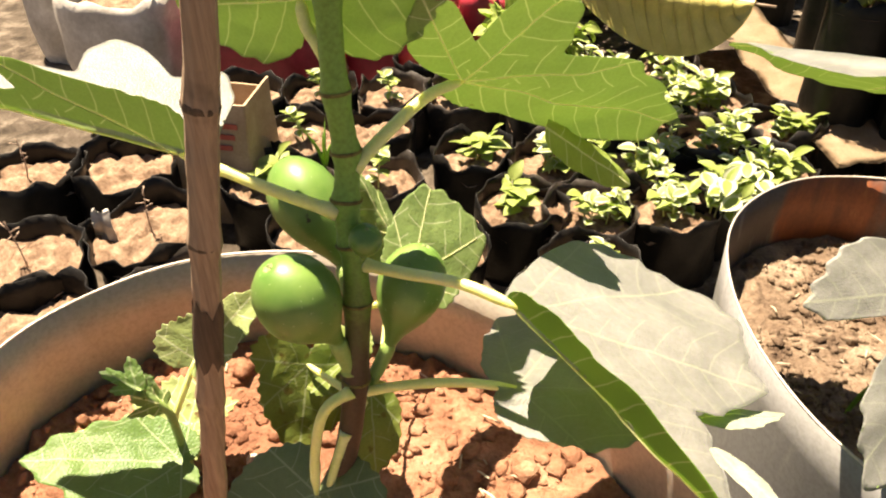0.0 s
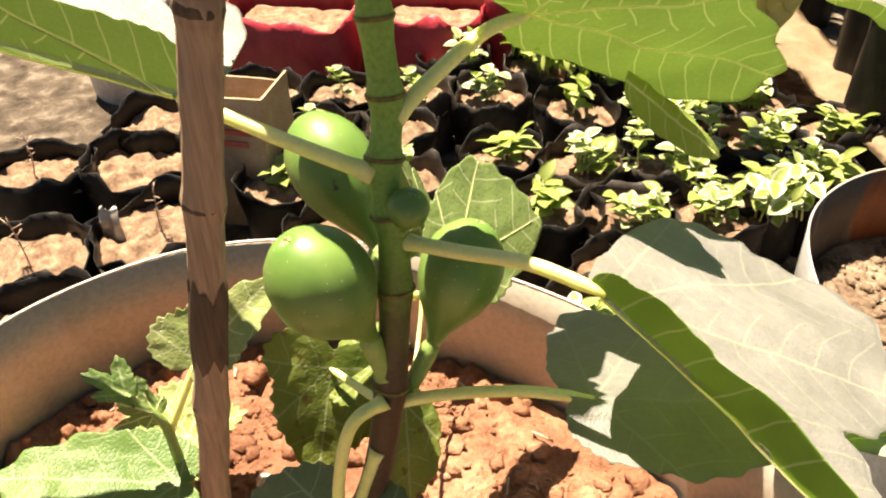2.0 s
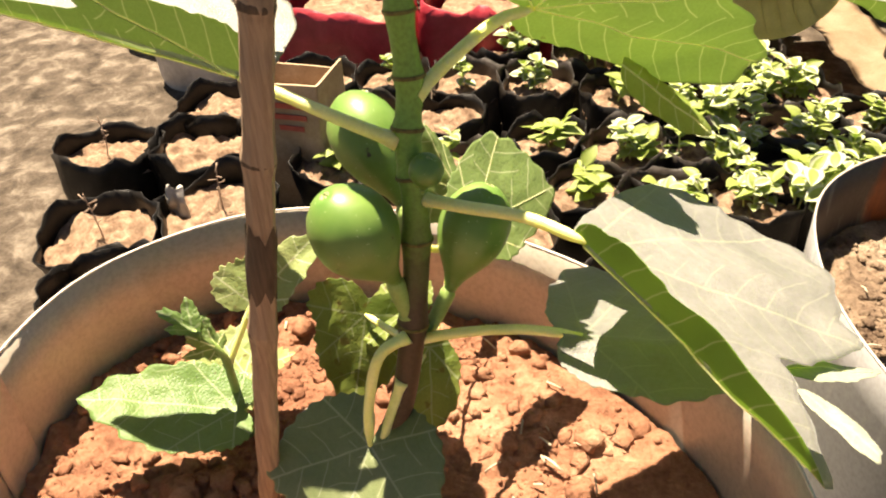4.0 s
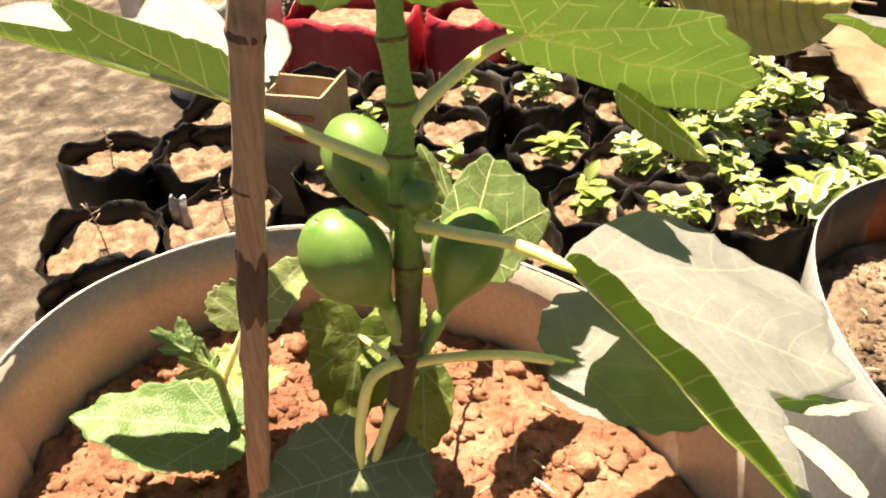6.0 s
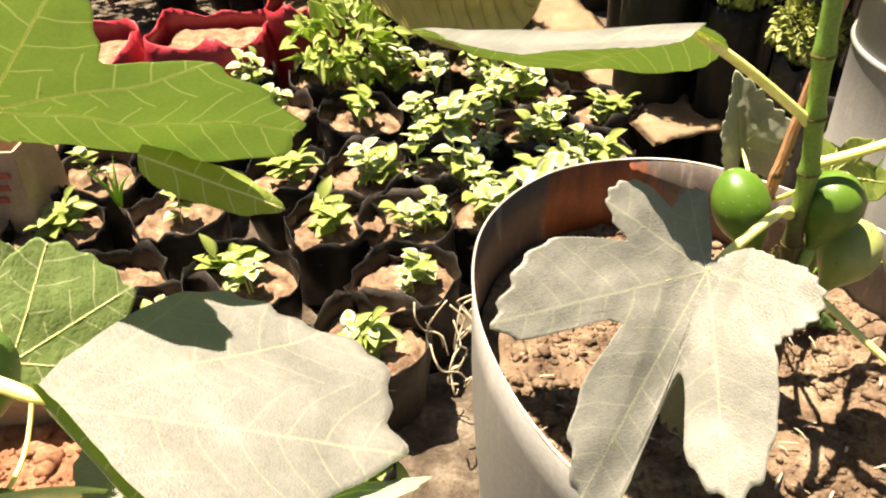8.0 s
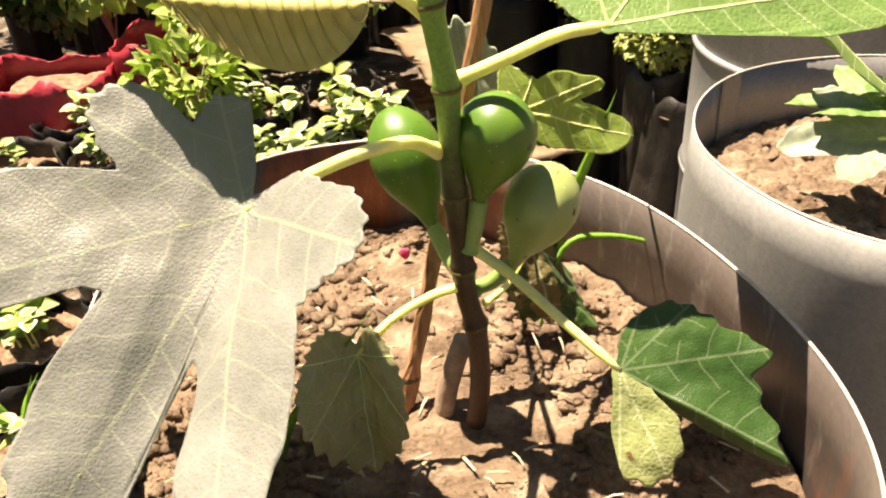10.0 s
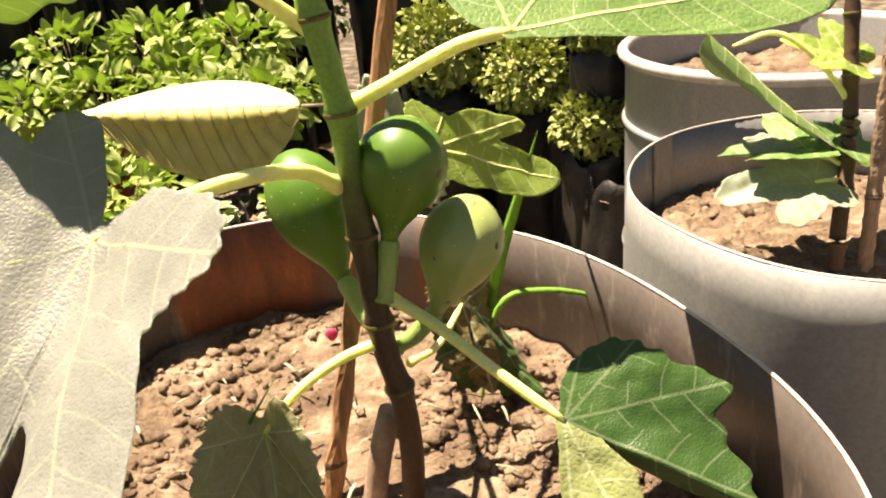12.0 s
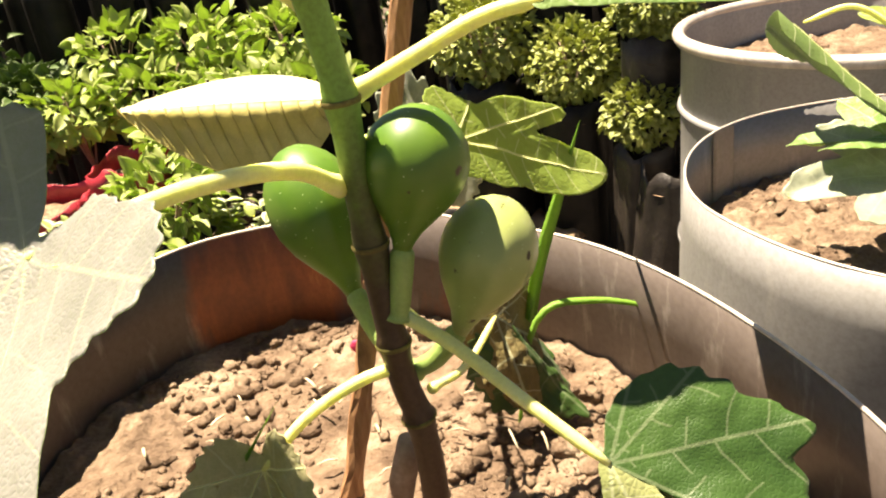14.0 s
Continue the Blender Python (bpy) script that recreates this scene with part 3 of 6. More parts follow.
def earth(name, x, y, axes, turn, z, mat, label, lumps, lump_size, hollow, seed):
    """A bed of crumbled soil with its clods."""
    bm = bmesh.new()
    n = 250
    grid = {}
    ct, st = math.cos(radians(turn)), math.sin(radians(turn))

    def oval(u, v):
        return u * axes[0] * ct - v * axes[1] * st, u * axes[0] * st + v * axes[1] * ct

    def height(px, py, d):
        """Trodden crumbs: rounded lumps with creases between them, at three sizes."""
        p = Vector((px, py, seed * 3.7))
        rough = 0.35 + 0.65 * max(0.0, min(1.0, 0.5 + 1.6 * noise.noise(p * 11)))
        h = 0.008 * noise.noise(p * 14) + 0.004 * noise.noise(p * 40)
        h += rough * (1.3 * lump_size * abs(noise.noise(p * 46)) + 0.7 * lump_size * abs(noise.noise(p * 105)) + 0.36 * lump_size * abs(noise.noise(p * 230)))
        return z + h - hollow * (1 - d * d)

    for i in range(n + 1):
        for j in range(n + 1):
            u, v = i / n * 2 - 1, j / n * 2 - 1
            d = math.hypot(u, v)
            if d > 1.02:
                continue
            u, v = oval(u * 0.99 / d, v * 0.99 / d) if d > 0.985 else oval(u, v)
            grid[i, j] = bm.verts.new((x + u, y + v, height(x + u, y + v, d)))
    for (i, j), v in list(grid.items()):
        q = [grid.get(k) for k in ((i, j), (i + 1, j), (i + 1, j + 1), (i, j + 1))]
        if all(q):
            bm.faces.new(q)
    bed = thing(name, bm, mat, label, "soil", kind="stuff")
    rnd = random.Random(seed)
    verts, faces = [], []
    ico = bmesh.new()
    bmesh.ops.create_icosphere(ico, subdivisions=2, radius=1.0)
    iv, jf = [v.co.copy() for v in ico.verts], [[v.index for v in f.verts] for f in ico.faces]
    ico.free()
    for k in range(lumps):
        a, d = rnd.uniform(0, 2 * math.pi), 0.96 * math.sqrt(rnd.random())
        s = lump_size * (0.10 + 0.85 * rnd.random() ** 7)
        cu, cv = oval(d * math.cos(a), d * math.sin(a))
        # the crumbs gather in patches
        if noise.noise(Vector((x + cu, y + cv, seed)) * 13) < rnd.uniform(-0.25, 0.35):
            continue
        c = Vector((x + cu, y + cv, height(x + cu, y + cv, d) + s * 0.2))
        sc = Vector((rnd.uniform(0.6, 1.3), rnd.uniform(0.6, 1.3), rnd.uniform(0.45, 0.8)))
        o = Vector((rnd.random() * 50, rnd.random() * 50, k))
        b0 = len(verts)
        for v in iv:
            w = s * (1 + 0.6 * noise.noise(v * 1.5 + o) + 0.5 * noise.noise(v * 3.4 + o))
            verts.append((c.x + v.x * sc.x * w, c.y + v.y * sc.y * w, c.z + v.z * sc.z * w))
        faces += [[b0 + i for i in f] for f in jf]
    me = bpy.data.meshes.new("clods")
    me.from_pydata(verts, [], faces)
    me.materials.append(mat)
    me.polygons.foreach_set("use_smooth", [True] * len(faces))
    clods = new("clods", me)
    clods.parent = bed
    tagged(clods, "crumbled clods of dry earth", kind="stuff")
    return bed


def planter(x, y, axes, turn, top, bottom, mat, outer, label, seam, dents=0.004, seed=0):
    """An open, slightly oval ring of thin sheet metal with a lapped seam and a bright cut edge."""
    ct, st = math.cos(radians(turn)), math.sin(radians(turn))
    n, lev = 120, 14
    bm = bmesh.new()

    def spot(a, h, off):
        more = off + dents * noise.noise(Vector((math.cos(a) * 1.6, math.sin(a) * 1.6, h * 5 + seed)))
        u, v = (axes[0] + more) * math.cos(a), (axes[1] + more) * math.sin(a)
        return (x + u * ct - v * st, y + u * st + v * ct, bottom + (top - bottom) * h + (0.003 * noise.noise(Vector((math.cos(a) * 2, math.sin(a) * 2, seed + 9))) if h > 0.9 else 0))

    shells = []
    for off in (0.0008, -0.0008):
        shells.append([[bm.verts.new(spot(2 * math.pi * k / n, j / lev, off)) for k in range(n)] for j in range(lev + 1)])
    for s, rows in enumerate(shells):
        for j in range(lev):
            for k in range(n):
                q = (rows[j][k], rows[j][(k + 1) % n], rows[j + 1][(k + 1) % n], rows[j + 1][k])
                f = bm.faces.new(q if s == 0 else q[::-1])
                f.material_index = 1 - s
    for k in range(n):
        bm.faces.new((shells[0][lev][k], shells[0][lev][(k + 1) % n], shells[1][lev][(k + 1) % n], shells[1][lev][k]))
    wall = thing("metal_planter", bm, [mat, outer], label, "planter", "sheet metal planters")
    eb = bmesh.new()
    edge = [Vector(spot(2 * math.pi * k / n, 1.0, 0)) for k in range(n + 1)]
    tube(eb, edge, 0.0010, 6, False)
    part("rim", eb, RIM_EDGE, wall, "bright cut edge of the sheet")
    sb = bmesh.new()
    cols = []
    for off in (-0.0035, -0.0015):
        cols.append([[sb.verts.new(spot(seam + (i - 2) * 0.04, j / lev, off)) for i in range(5)] for j in range(lev + 1)])
    for s, rows in enumerate(cols):
        for j in range(lev):
            for i in range(4):
                sb.faces.new((rows[j][i], rows[j][i + 1], rows[j + 1][i + 1], rows[j + 1][i]))
    for j in range(lev):
        for i in (0, 4):
            sb.faces.new((cols[0][j][i], cols[1][j][i], cols[1][j + 1][i], cols[0][j + 1][i]))
    part("seam", sb, mat, wall, "lapped seam strip")
    return wall

# ---- planters ----
GROUND_Z = -0.56
planter(-0.022, -0.039, (0.248, 0.199), 153, -0.020, GROUND_Z, SHEET_TAN, SHEET_PALE, "dusty tan sheet metal ring planter full of red earth", 0.62, 0.004, 1)
planter(0.416, 0.208, (0.228, 0.167), -65, -0.065, GROUND_Z, SHEET_RUST, SHEET_PALE, "rust-stained sheet metal ring planter full of tan soil", -0.61, 0.004, 2)
planter(0.812, 0.428, (0.178, 0.178), 0, -0.095, GROUND_Z, SHEET_GREY, SHEET_PALE, "dull grey sheet metal ring planter with a young fig", 2.2, 0.004, 3)
earth("soil_bed", -0.022, -0.039, (0.2465, 0.1975), 153, -0.108, SOIL_RED, "crumbly reddish brown earth inside the planter", 7500, 0.0090, 0.0, 11)
earth("soil_bed", 0.416, 0.208, (0.2265, 0.1655), -65, -0.138, SOIL_TAN, "dry tan soil with small stones inside the planter", 9000, 0.0066, 0.004, 12)
earth("soil_bed", 0.812, 0.428, (0.1765, 0.1765), 0, -0.155, SOIL_TAN, "dry tan soil inside the grey planter", 1000, 0.008, 0.0, 13)

# ---- the fig tree in the tan planter ----
PALM = [(-180, 0.10), (-165, 0.26), (-140, 0.44), (-118, 0.50), (-100, 0.42), (-86, 0.40), (-70, 0.58), (-55, 0.80), (-45, 0.84), (-33, 0.62), (-26, 0.52), (-18, 0.72), (-8, 0.95), (0, 1.0), (8, 0.95), (18, 0.72), (26, 0.52), (33, 0.62), (45, 0.84), (55, 0.80), (70, 0.58), (86, 0.40), (100, 0.42), (118, 0.50), (140, 0.44), (165, 0.26)]
PALM_VEINS = [(0, 0.97), (-48, 0.80), (48, 0.80), (-112, 0.46), (112, 0.46)]
ROUND = [(-180, 0.10), (-165, 0.30), (-140, 0.50), (-110, 0.62), (-80, 0.70), (-55, 0.80), (-40, 0.76), (-20, 0.86), (0, 1.0), (20, 0.86), (40, 0.76), (55, 0.80), (80, 0.70), (110, 0.62), (140, 0.50), (165, 0.30)]
YOUNG = [(-180, 0.05), (-150, 0.12), (-110, 0.22), (-80, 0.28), (-55, 0.38), (-36, 0.50), (-18, 0.72), (0, 1.0), (18, 0.76), (36, 0.58), (55, 0.44), (80, 0.34), (110, 0.26), (150, 0.14)]
ROUND_VEINS = [(0, 0.97), (-42, 0.74), (42, 0.74), (-95, 0.6), (95, 0.6)]


def tree_root(x, y, z, label):
    e = new("fig_tree")
    e.location = (x, y, z)
    bpy.context.view_layer.update()
    return tagged(e, label, "fig tree", "potted fig trees")


def tan_tree():
    t = tree_root(-0.02, -0.012, -0.11, "young fig tree with four green figs tied near a cane")
    trunk(t, [(-0.026, -0.018, -0.125), (-0.018, -0.012, -0.07), (-0.004, -0.002, -0.01), (0.003, 0.006, 0.05), (0.004, 0.014, 0.10), (0.0, 0.021, 0.13), (0.0, 0.029, 0.155), (-0.004, 0.034, 0.19), (-0.006, 0.042, 0.235), (-0.008, 0.05, 0.30)], 0.0072, 0.0056, [0.16, 0.30, 0.40, 0.49, 0.58, 0.68, 0.77, 0.88])
    fig_fruit(t, (-0.004, 0.000, 0.062), (-0.030, -0.013, 0.1185), 0.0208, (0.0, 0.002, 0.040), 1, "plump green fig with scuffed pale blotches")
    fig_fruit(t, (-0.010, 0.038, 0.080), (-0.050, 0.066, 0.128), 0.0195, (0.0, 0.016, 0.068), 2, "green fig half hidden behind the stem")
    fig_fruit(t, (0.017, 0.020, 0.044), (0.034, 0.044, 0.097), 0.0182, (0.004, 0.008, 0.018), 3, "green fig hanging on the far side of the stem")
    fig_fruit(t, (0.009, 0.0125, 0.110), (0.0135, 0.009, 0.130), 0.0082, (0.004, 0.014, 0.106), 4, "tiny round unripe fig")
    # upper right leaf
    stalk(t, [(0.003, 0.028, 0.150), (0.016, 0.043, 0.162), (0.032, 0.065, 0.172), (0.046, 0.084, 0.172)], 0.0034, 0.0027)
    fig_leaf(t, (0.046, 0.084, 0.172), (0.158, 0.136, 0.135), (-0.008, 0.079, 0.158),
             [(-180, 0.06), (-150, 0.32), (-130, 0.48), (-116, 0.44), (-105, 0.28), (-98, 0.25), (-89, 0.42), (-81, 0.56), (-71, 0.61), (-59, 0.54), (-47, 0.45), (-38, 0.42), (-33, 0.53), (-27, 0.65), (-19, 0.74), (-8, 0.88), (-3, 0.97), (2, 1.01), (8, 1.03), (13, 1.0), (18, 0.92), (22, 0.80), (27, 0.52), (36, 0.32), (60, 0.2), (110, 0.12), (150, 0.08)],
             [(3, 0.98), (-24, 0.64), (-70, 0.58), (-128, 0.44)], (0, 4), 0.03, 0.03, None, 0.02, 0.018, 3, None, "broad lobed leaf seen from its veined underside")
    # lower lobe of that leaf, its sunlit look carried by the lime colour
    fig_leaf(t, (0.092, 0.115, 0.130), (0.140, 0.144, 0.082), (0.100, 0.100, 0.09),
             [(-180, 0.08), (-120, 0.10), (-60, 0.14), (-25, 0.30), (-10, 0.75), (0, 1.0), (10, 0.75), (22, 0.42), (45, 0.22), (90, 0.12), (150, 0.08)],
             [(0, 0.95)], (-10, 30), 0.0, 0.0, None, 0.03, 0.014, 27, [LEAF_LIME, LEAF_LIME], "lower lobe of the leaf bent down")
    # upper left leaf, folded like a boat
    stalk(t, [(-0.004, 0.018, 0.131), (-0.028, 0.012, 0.143), (-0.055, 0.013, 0.152), (-0.078, 0.016, 0.157)], 0.0034, 0.0026)
    fig_leaf(t, (-0.080, 0.017, 0.157), (-0.225, 0.012, 0.190), (-0.12, -0.03, 0.165),
             [(-180, 0.04), (-165, 0.06), (-140, 0.10), (-120, 0.18), (-100, 0.34), (-86, 0.40), (-76, 0.33), (-64, 0.36), (-52, 0.54), (-42, 0.58), (-30, 0.52), (-24, 0.50), (-14, 0.78), (0, 1.0), (5, 0.78), (8, 0.58), (11, 0.52), (15, 0.60), (19, 0.60), (25, 0.46), (36, 0.32), (52, 0.23), (72, 0.19), (90, 0.16), (140, 0.06)],
             [(0, 0.97), (17, 0.58), (-48, 0.62), (-92, 0.36)], (92, 14), 0.02, 0.0, None, 0.012, 0.014, 4, None, "lobed leaf folded up along its midrib")
    # top leaf
    stalk(t, [(-0.006, 0.036, 0.198), (-0.012, 0.040, 0.206), (-0.018, 0.043, 0.214), (-0.021, 0.048, 0.224)], 0.0034, 0.0028)
    fig_leaf(t, (-0.021, 0.048, 0.224), (-0.028, 0.026, 0.315), (0.08, 0.05, 0.24),
             ROUND, ROUND_VEINS, (6, 6), 0.0, 0.0, None, 0.02, 0.018, 5, None, "large leaf at the top of the stem")
    # big dusty leaf with its front half folded up
    stalk(t, [(0.006, 0.015, 0.103), (0.030, 0.008, 0.106), (0.060, 0.000, 0.110), (0.088, -0.010, 0.108)], 0.0033, 0.0027)
    fig_leaf(t, (0.087, -0.010, 0.106), (0.178, -0.088, 0.082), (0.205, 0.004, 0.066),
             [(-180, 0.06), (-120, 0.08), (-59, 0.15), (-33, 0.30), (-20, 0.40), (-15, 0.57), (-10, 0.73), (-8, 0.82), (-3, 0.98), (0, 1.05), (5, 1.0), (12, 0.90), (20, 0.80), (24, 0.74), (30, 0.84), (37, 0.92), (45, 1.06), (54, 1.02), (60, 1.06), (67, 1.05), (74, 1.0), (83, 0.89), (92, 0.84), (102, 0.78), (112, 0.62), (121, 0.40), (128, 0.25), (150, 0.12)],
             [(0, 0.98), (45, 1.0), (78, 0.9), (108, 0.6)], (0, 105), 0.02, 0.0, None, 0.02, 0.012, 6, [LEAF_TOP, LEAF_UNDER_LIT], "big dusty grey-green leaf with one half folded up", 220)
    # its turned-over ends, their sunlit brightness put into a paler leaf colour
    fig_leaf(t, (0.171, -0.073, 0.103), (0.192, -0.098, 0.105), (0.192, -0.073, 0.097), [(-180, 0.05), (-70, 0.12), (-30, 0.35), (-15, 0.60), (-8, 0.90), (0, 1.0), (8, 0.93), (15, 0.80), (22, 0.66), (35, 0.45), (60, 0.25), (100, 0.10)], [(4, 0.9)], (0, 0), 0.08, 0, None, 0.03, 0.02, 41, [LEAF_DUST_LIT, LEAF_DUST_LIT], "turned-over end of the folded leaf, sunlight put into its pale colour")
    fig_leaf(t, (0.175, -0.024, 0.066), (0.217, 0.001, 0.058), (0.186, -0.040, 0.072), [(-180, 0.05), (-60, 0.05), (-15, 0.20), (-6, 0.60), (0, 1.0), (8, 0.85), (15, 0.66), (28, 0.52), (45, 0.36), (80, 0.15), (130, 0.06)], [(5, 0.85)], (0, 0), 0.0, 0.12, None, 0.03, 0.02, 42, [LEAF_DUST_LIT, LEAF_DUST_LIT], "curled lobe of the dusty leaf with a pale edge")
    # leaf below it
    stalk(t, [(-0.002, 0.004, 0.018), (0.025, 0.004, 0.030), (0.058, 0.001, 0.042), (0.089, -0.003, 0.048)], 0.0030, 0.0024)
    fig_leaf(t, (0.089, -0.003, 0.048), (0.176, 0.014, 0.044), (0.074, 0.052, 0.031),
             [(-180, 0.10), (-150, 0.16), (-110, 0.25), (-80, 0.34), (-60, 0.44), (-38, 0.62), (-20, 0.80), (0, 1.0), (20, 0.82), (40, 0.74), (58, 0.82), (72, 0.84), (86, 0.86), (94, 0.78), (102, 0.60), (120, 0.36), (150, 0.18)],
             [(0, 0.95), (60, 0.8), (-50, 0.5), (95, 0.7)], (4, -24), 0.0, 0.0, None, 0.02, 0.018, 7, None, "dusty leaf shaded by the larger one above")
    # small leaf behind
    fig_leaf(t, (0.015, 0.074, 0.045), (0.014, 0.131, 0.076), (0.056, 0.132, 0.032),
             [(-180, 0.15), (-120, 0.25), (-60, 0.36), (-28, 0.56), (-18, 0.72), (0, 1.0), (12, 1.05), (35, 1.09), (50, 1.10), (60, 0.88), (78, 0.62), (103, 0.48), (125, 0.30), (150, 0.2)],
             [(5, 1.0), (45, 1.0), (-25, 0.6), (85, 0.5)], (0, 0), 0.0, 0.0, None, 0.02, 0.02, 8, None, "small leaf behind the fruit")
    stalk(t, [(0.003, 0.012, 0.075), (0.008, 0.045, 0.052), (0.015, 0.074, 0.045)], 0.0022, 0.0018)
    # curled leaf behind
    fig_leaf(t, (-0.015, 0.150, 0.020), (-0.037, 0.157, 0.062), (-0.02, 0.17, 0.05), ROUND, ROUND_VEINS, (46, 30), 0.0, 0, None, 0.03, 0.02, 43, None, "grey curled leaf behind the fruit")
    stalk(t, [(-0.003, 0.000, -0.010), (-0.008, 0.080, -0.030), (-0.015, 0.150, 0.020)], 0.0015, 0.0012)
    # leaves low on the stem
    stalk(t, [(-0.002, 0.004, 0.018), (-0.043, 0.043, -0.005)], 0.0022, 0.0018)
    fig_leaf(t, (-0.043, 0.043, -0.005), (-0.046, 0.017, -0.056), (-0.020, 0.042, -0.028),
             [(-180, 0.18), (-150, 0.40), (-120, 0.60), (-100, 0.62), (-75, 0.52), (-55, 0.60), (-30, 0.74), (0, 1.0), (20, 0.80), (45, 0.72), (70, 0.62), (100, 0.58), (130, 0.40), (155, 0.26)],
             ROUND_VEINS, (4, 4), 0, 0, None, 0.03, 0.02, 9, [LEAF_MOTTLED, LEAF_MOTTLED], "mottled green leaf hanging low by the stem")
    fig_leaf(t, (-0.003, 0.039, -0.019), (0.005, 0.010, -0.059), (0.012, 0.033, -0.047),
             [(-180, 0.10), (-140, 0.20), (-90, 0.28), (-45, 0.44), (-20, 0.8), (0, 1.0), (20, 0.86), (45, 0.56), (90, 0.30), (140, 0.20)],
             ROUND_VEINS, (4, 4), 0, 0, None, 0.03, 0.02, 10, [LEAF_MOTTLED, LEAF_MOTTLED], "mottled yellowing leaf hanging to the soil")
    fig_leaf(t, (-0.022, 0.047, -0.005), (-0.045, 0.077, -0.010), (-0.048, 0.060, -0.016), ROUND, ROUND_VEINS, (4, 4), 0, 0, None, 0.03, 0.02, 19, [LEAF_MOTTLED, LEAF_UNDER], "small leaf at the back of the stem")
    stalk(t, [(0.001, -0.004, 0.030), (-0.012, -0.014, 0.022), (-0.019, -0.019, -0.010), (-0.021, -0.021, -0.042)], 0.0032, 0.0027)
    # low leaf, painted darker as if shaded from above
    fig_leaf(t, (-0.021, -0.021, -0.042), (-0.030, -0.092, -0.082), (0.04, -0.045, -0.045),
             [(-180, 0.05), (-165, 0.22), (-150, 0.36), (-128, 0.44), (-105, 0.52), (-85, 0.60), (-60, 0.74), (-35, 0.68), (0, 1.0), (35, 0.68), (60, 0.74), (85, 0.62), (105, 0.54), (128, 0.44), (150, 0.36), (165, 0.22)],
             [(0, 0.95), (-55, 0.75), (55, 0.75), (-115, 0.66), (115, 0.66)], (8, 8), 0.05, 0, None, 0.03, 0.02, 11, [LEAF_SHADED, LEAF_UNDER], "green leaf close above the soil, darkened in colour for shade")
    stalk(t, [(-0.004, -0.006, -0.002), (-0.012, -0.014, -0.03), (-0.022, -0.022, -0.075)], 0.0030, 0.0022, "petiole", PETIOLE, "pale bare petiole stub")


def sprout():
    e = new("fig_sprout")
    e.location = (-0.125, 0.017, -0.108)
    bpy.context.view_layer.update()
    tagged(e, "small fig sprout with pale young leaves beside the cane", "fig sprout")
    stalk(e, [(-0.126, 0.018, -0.115), (-0.122, 0.010, -0.075), (-0.118, 0.004, -0.040), (-0.118, 0.001, -0.014), (-0.132, -0.001, 0.004)], 0.0036, 0.0020, "shoot", SPROUT_GREEN)
    stalk(e, [(-0.118, 0.003, -0.026), (-0.109, 0.012, -0.004), (-0.103, 0.020, 0.012)], 0.0024, 0.0018)
    fig_leaf(e, (-0.103, 0.020, 0.012), (-0.070, 0.052, 0.046), (-0.126, 0.024, 0.026), [(-180, 0.1), (-150, 0.16), (-110, 0.24), (-70, 0.32), (-35, 0.48), (0, 0.92), (25, 0.56), (60, 0.46), (90, 0.48), (115, 0.42), (150, 0.24)], ROUND_VEINS, (6, 26), 0.1, 0, None, 0.03, 0.03, 12, [LEAF_PALE, LEAF_PALE], "pale young leaf lit from above")
    stalk(e, [(-0.123, 0.012, -0.085), (-0.118, 0.000, -0.066), (-0.114, -0.006, -0.053)], 0.0022, 0.0016)
    fig_leaf(e, (-0.114, -0.006, -0.053), (-0.197, -0.034, -0.032), (-0.16, -0.05, -0.045), YOUNG, ROUND_VEINS, (4, 10), 0.06, 0, None, 0.03, 0.025, 13, [LEAF_TOP_FRESH, LEAF_UNDER], "light green young leaf near the soil")
    fig_leaf(e, (-0.128, 0.030, -0.062), (-0.170, 0.026, -0.058), (-0.14, 0.01, -0.07), ROUND, ROUND_VEINS, (6, 10), 0.06, 0, None, 0.03, 0.04, 14, [LEAF_PALE, LEAF_PALE], "pale yellow-green young leaf")
    fig_leaf(e, (-0.124, 0.032, -0.062), (-0.100, 0.046, -0.052), (-0.11, 0.06, -0.055), ROUND, ROUND_VEINS, (6, 10), 0.06, 0, None, 0.03, 0.04, 24, [LEAF_PALE, LEAF_PALE], "pale yellow-green young leaf")
    stalk(e, [(-0.123, 0.012, -0.085), (-0.126, 0.024, -0.07), (-0.126, 0.031, -0.062)], 0.0018, 0.0014)
    fig_leaf(e, (-0.132, -0.001, 0.004), (-0.150, -0.003, 0.016), (-0.138, -0.018, 0.006), PALM, PALM_VEINS, (30, 30), 0, 0, None, 0.05, 0.04, 15, [LEAF_TOP_FRESH, LEAF_UNDER], "tiny unfolding leaf at the shoot tip")
    fig_leaf(e, (-0.120, 0.000, -0.008), (-0.128, -0.012, 0.010), (-0.12, 0.01, 0.012), PALM, PALM_VEINS, (30, 30), 0, 0, None, 0.05, 0.04, 16, [LEAF_TOP_FRESH, LEAF_UNDER], "tiny unfolding leaf at the shoot tip")




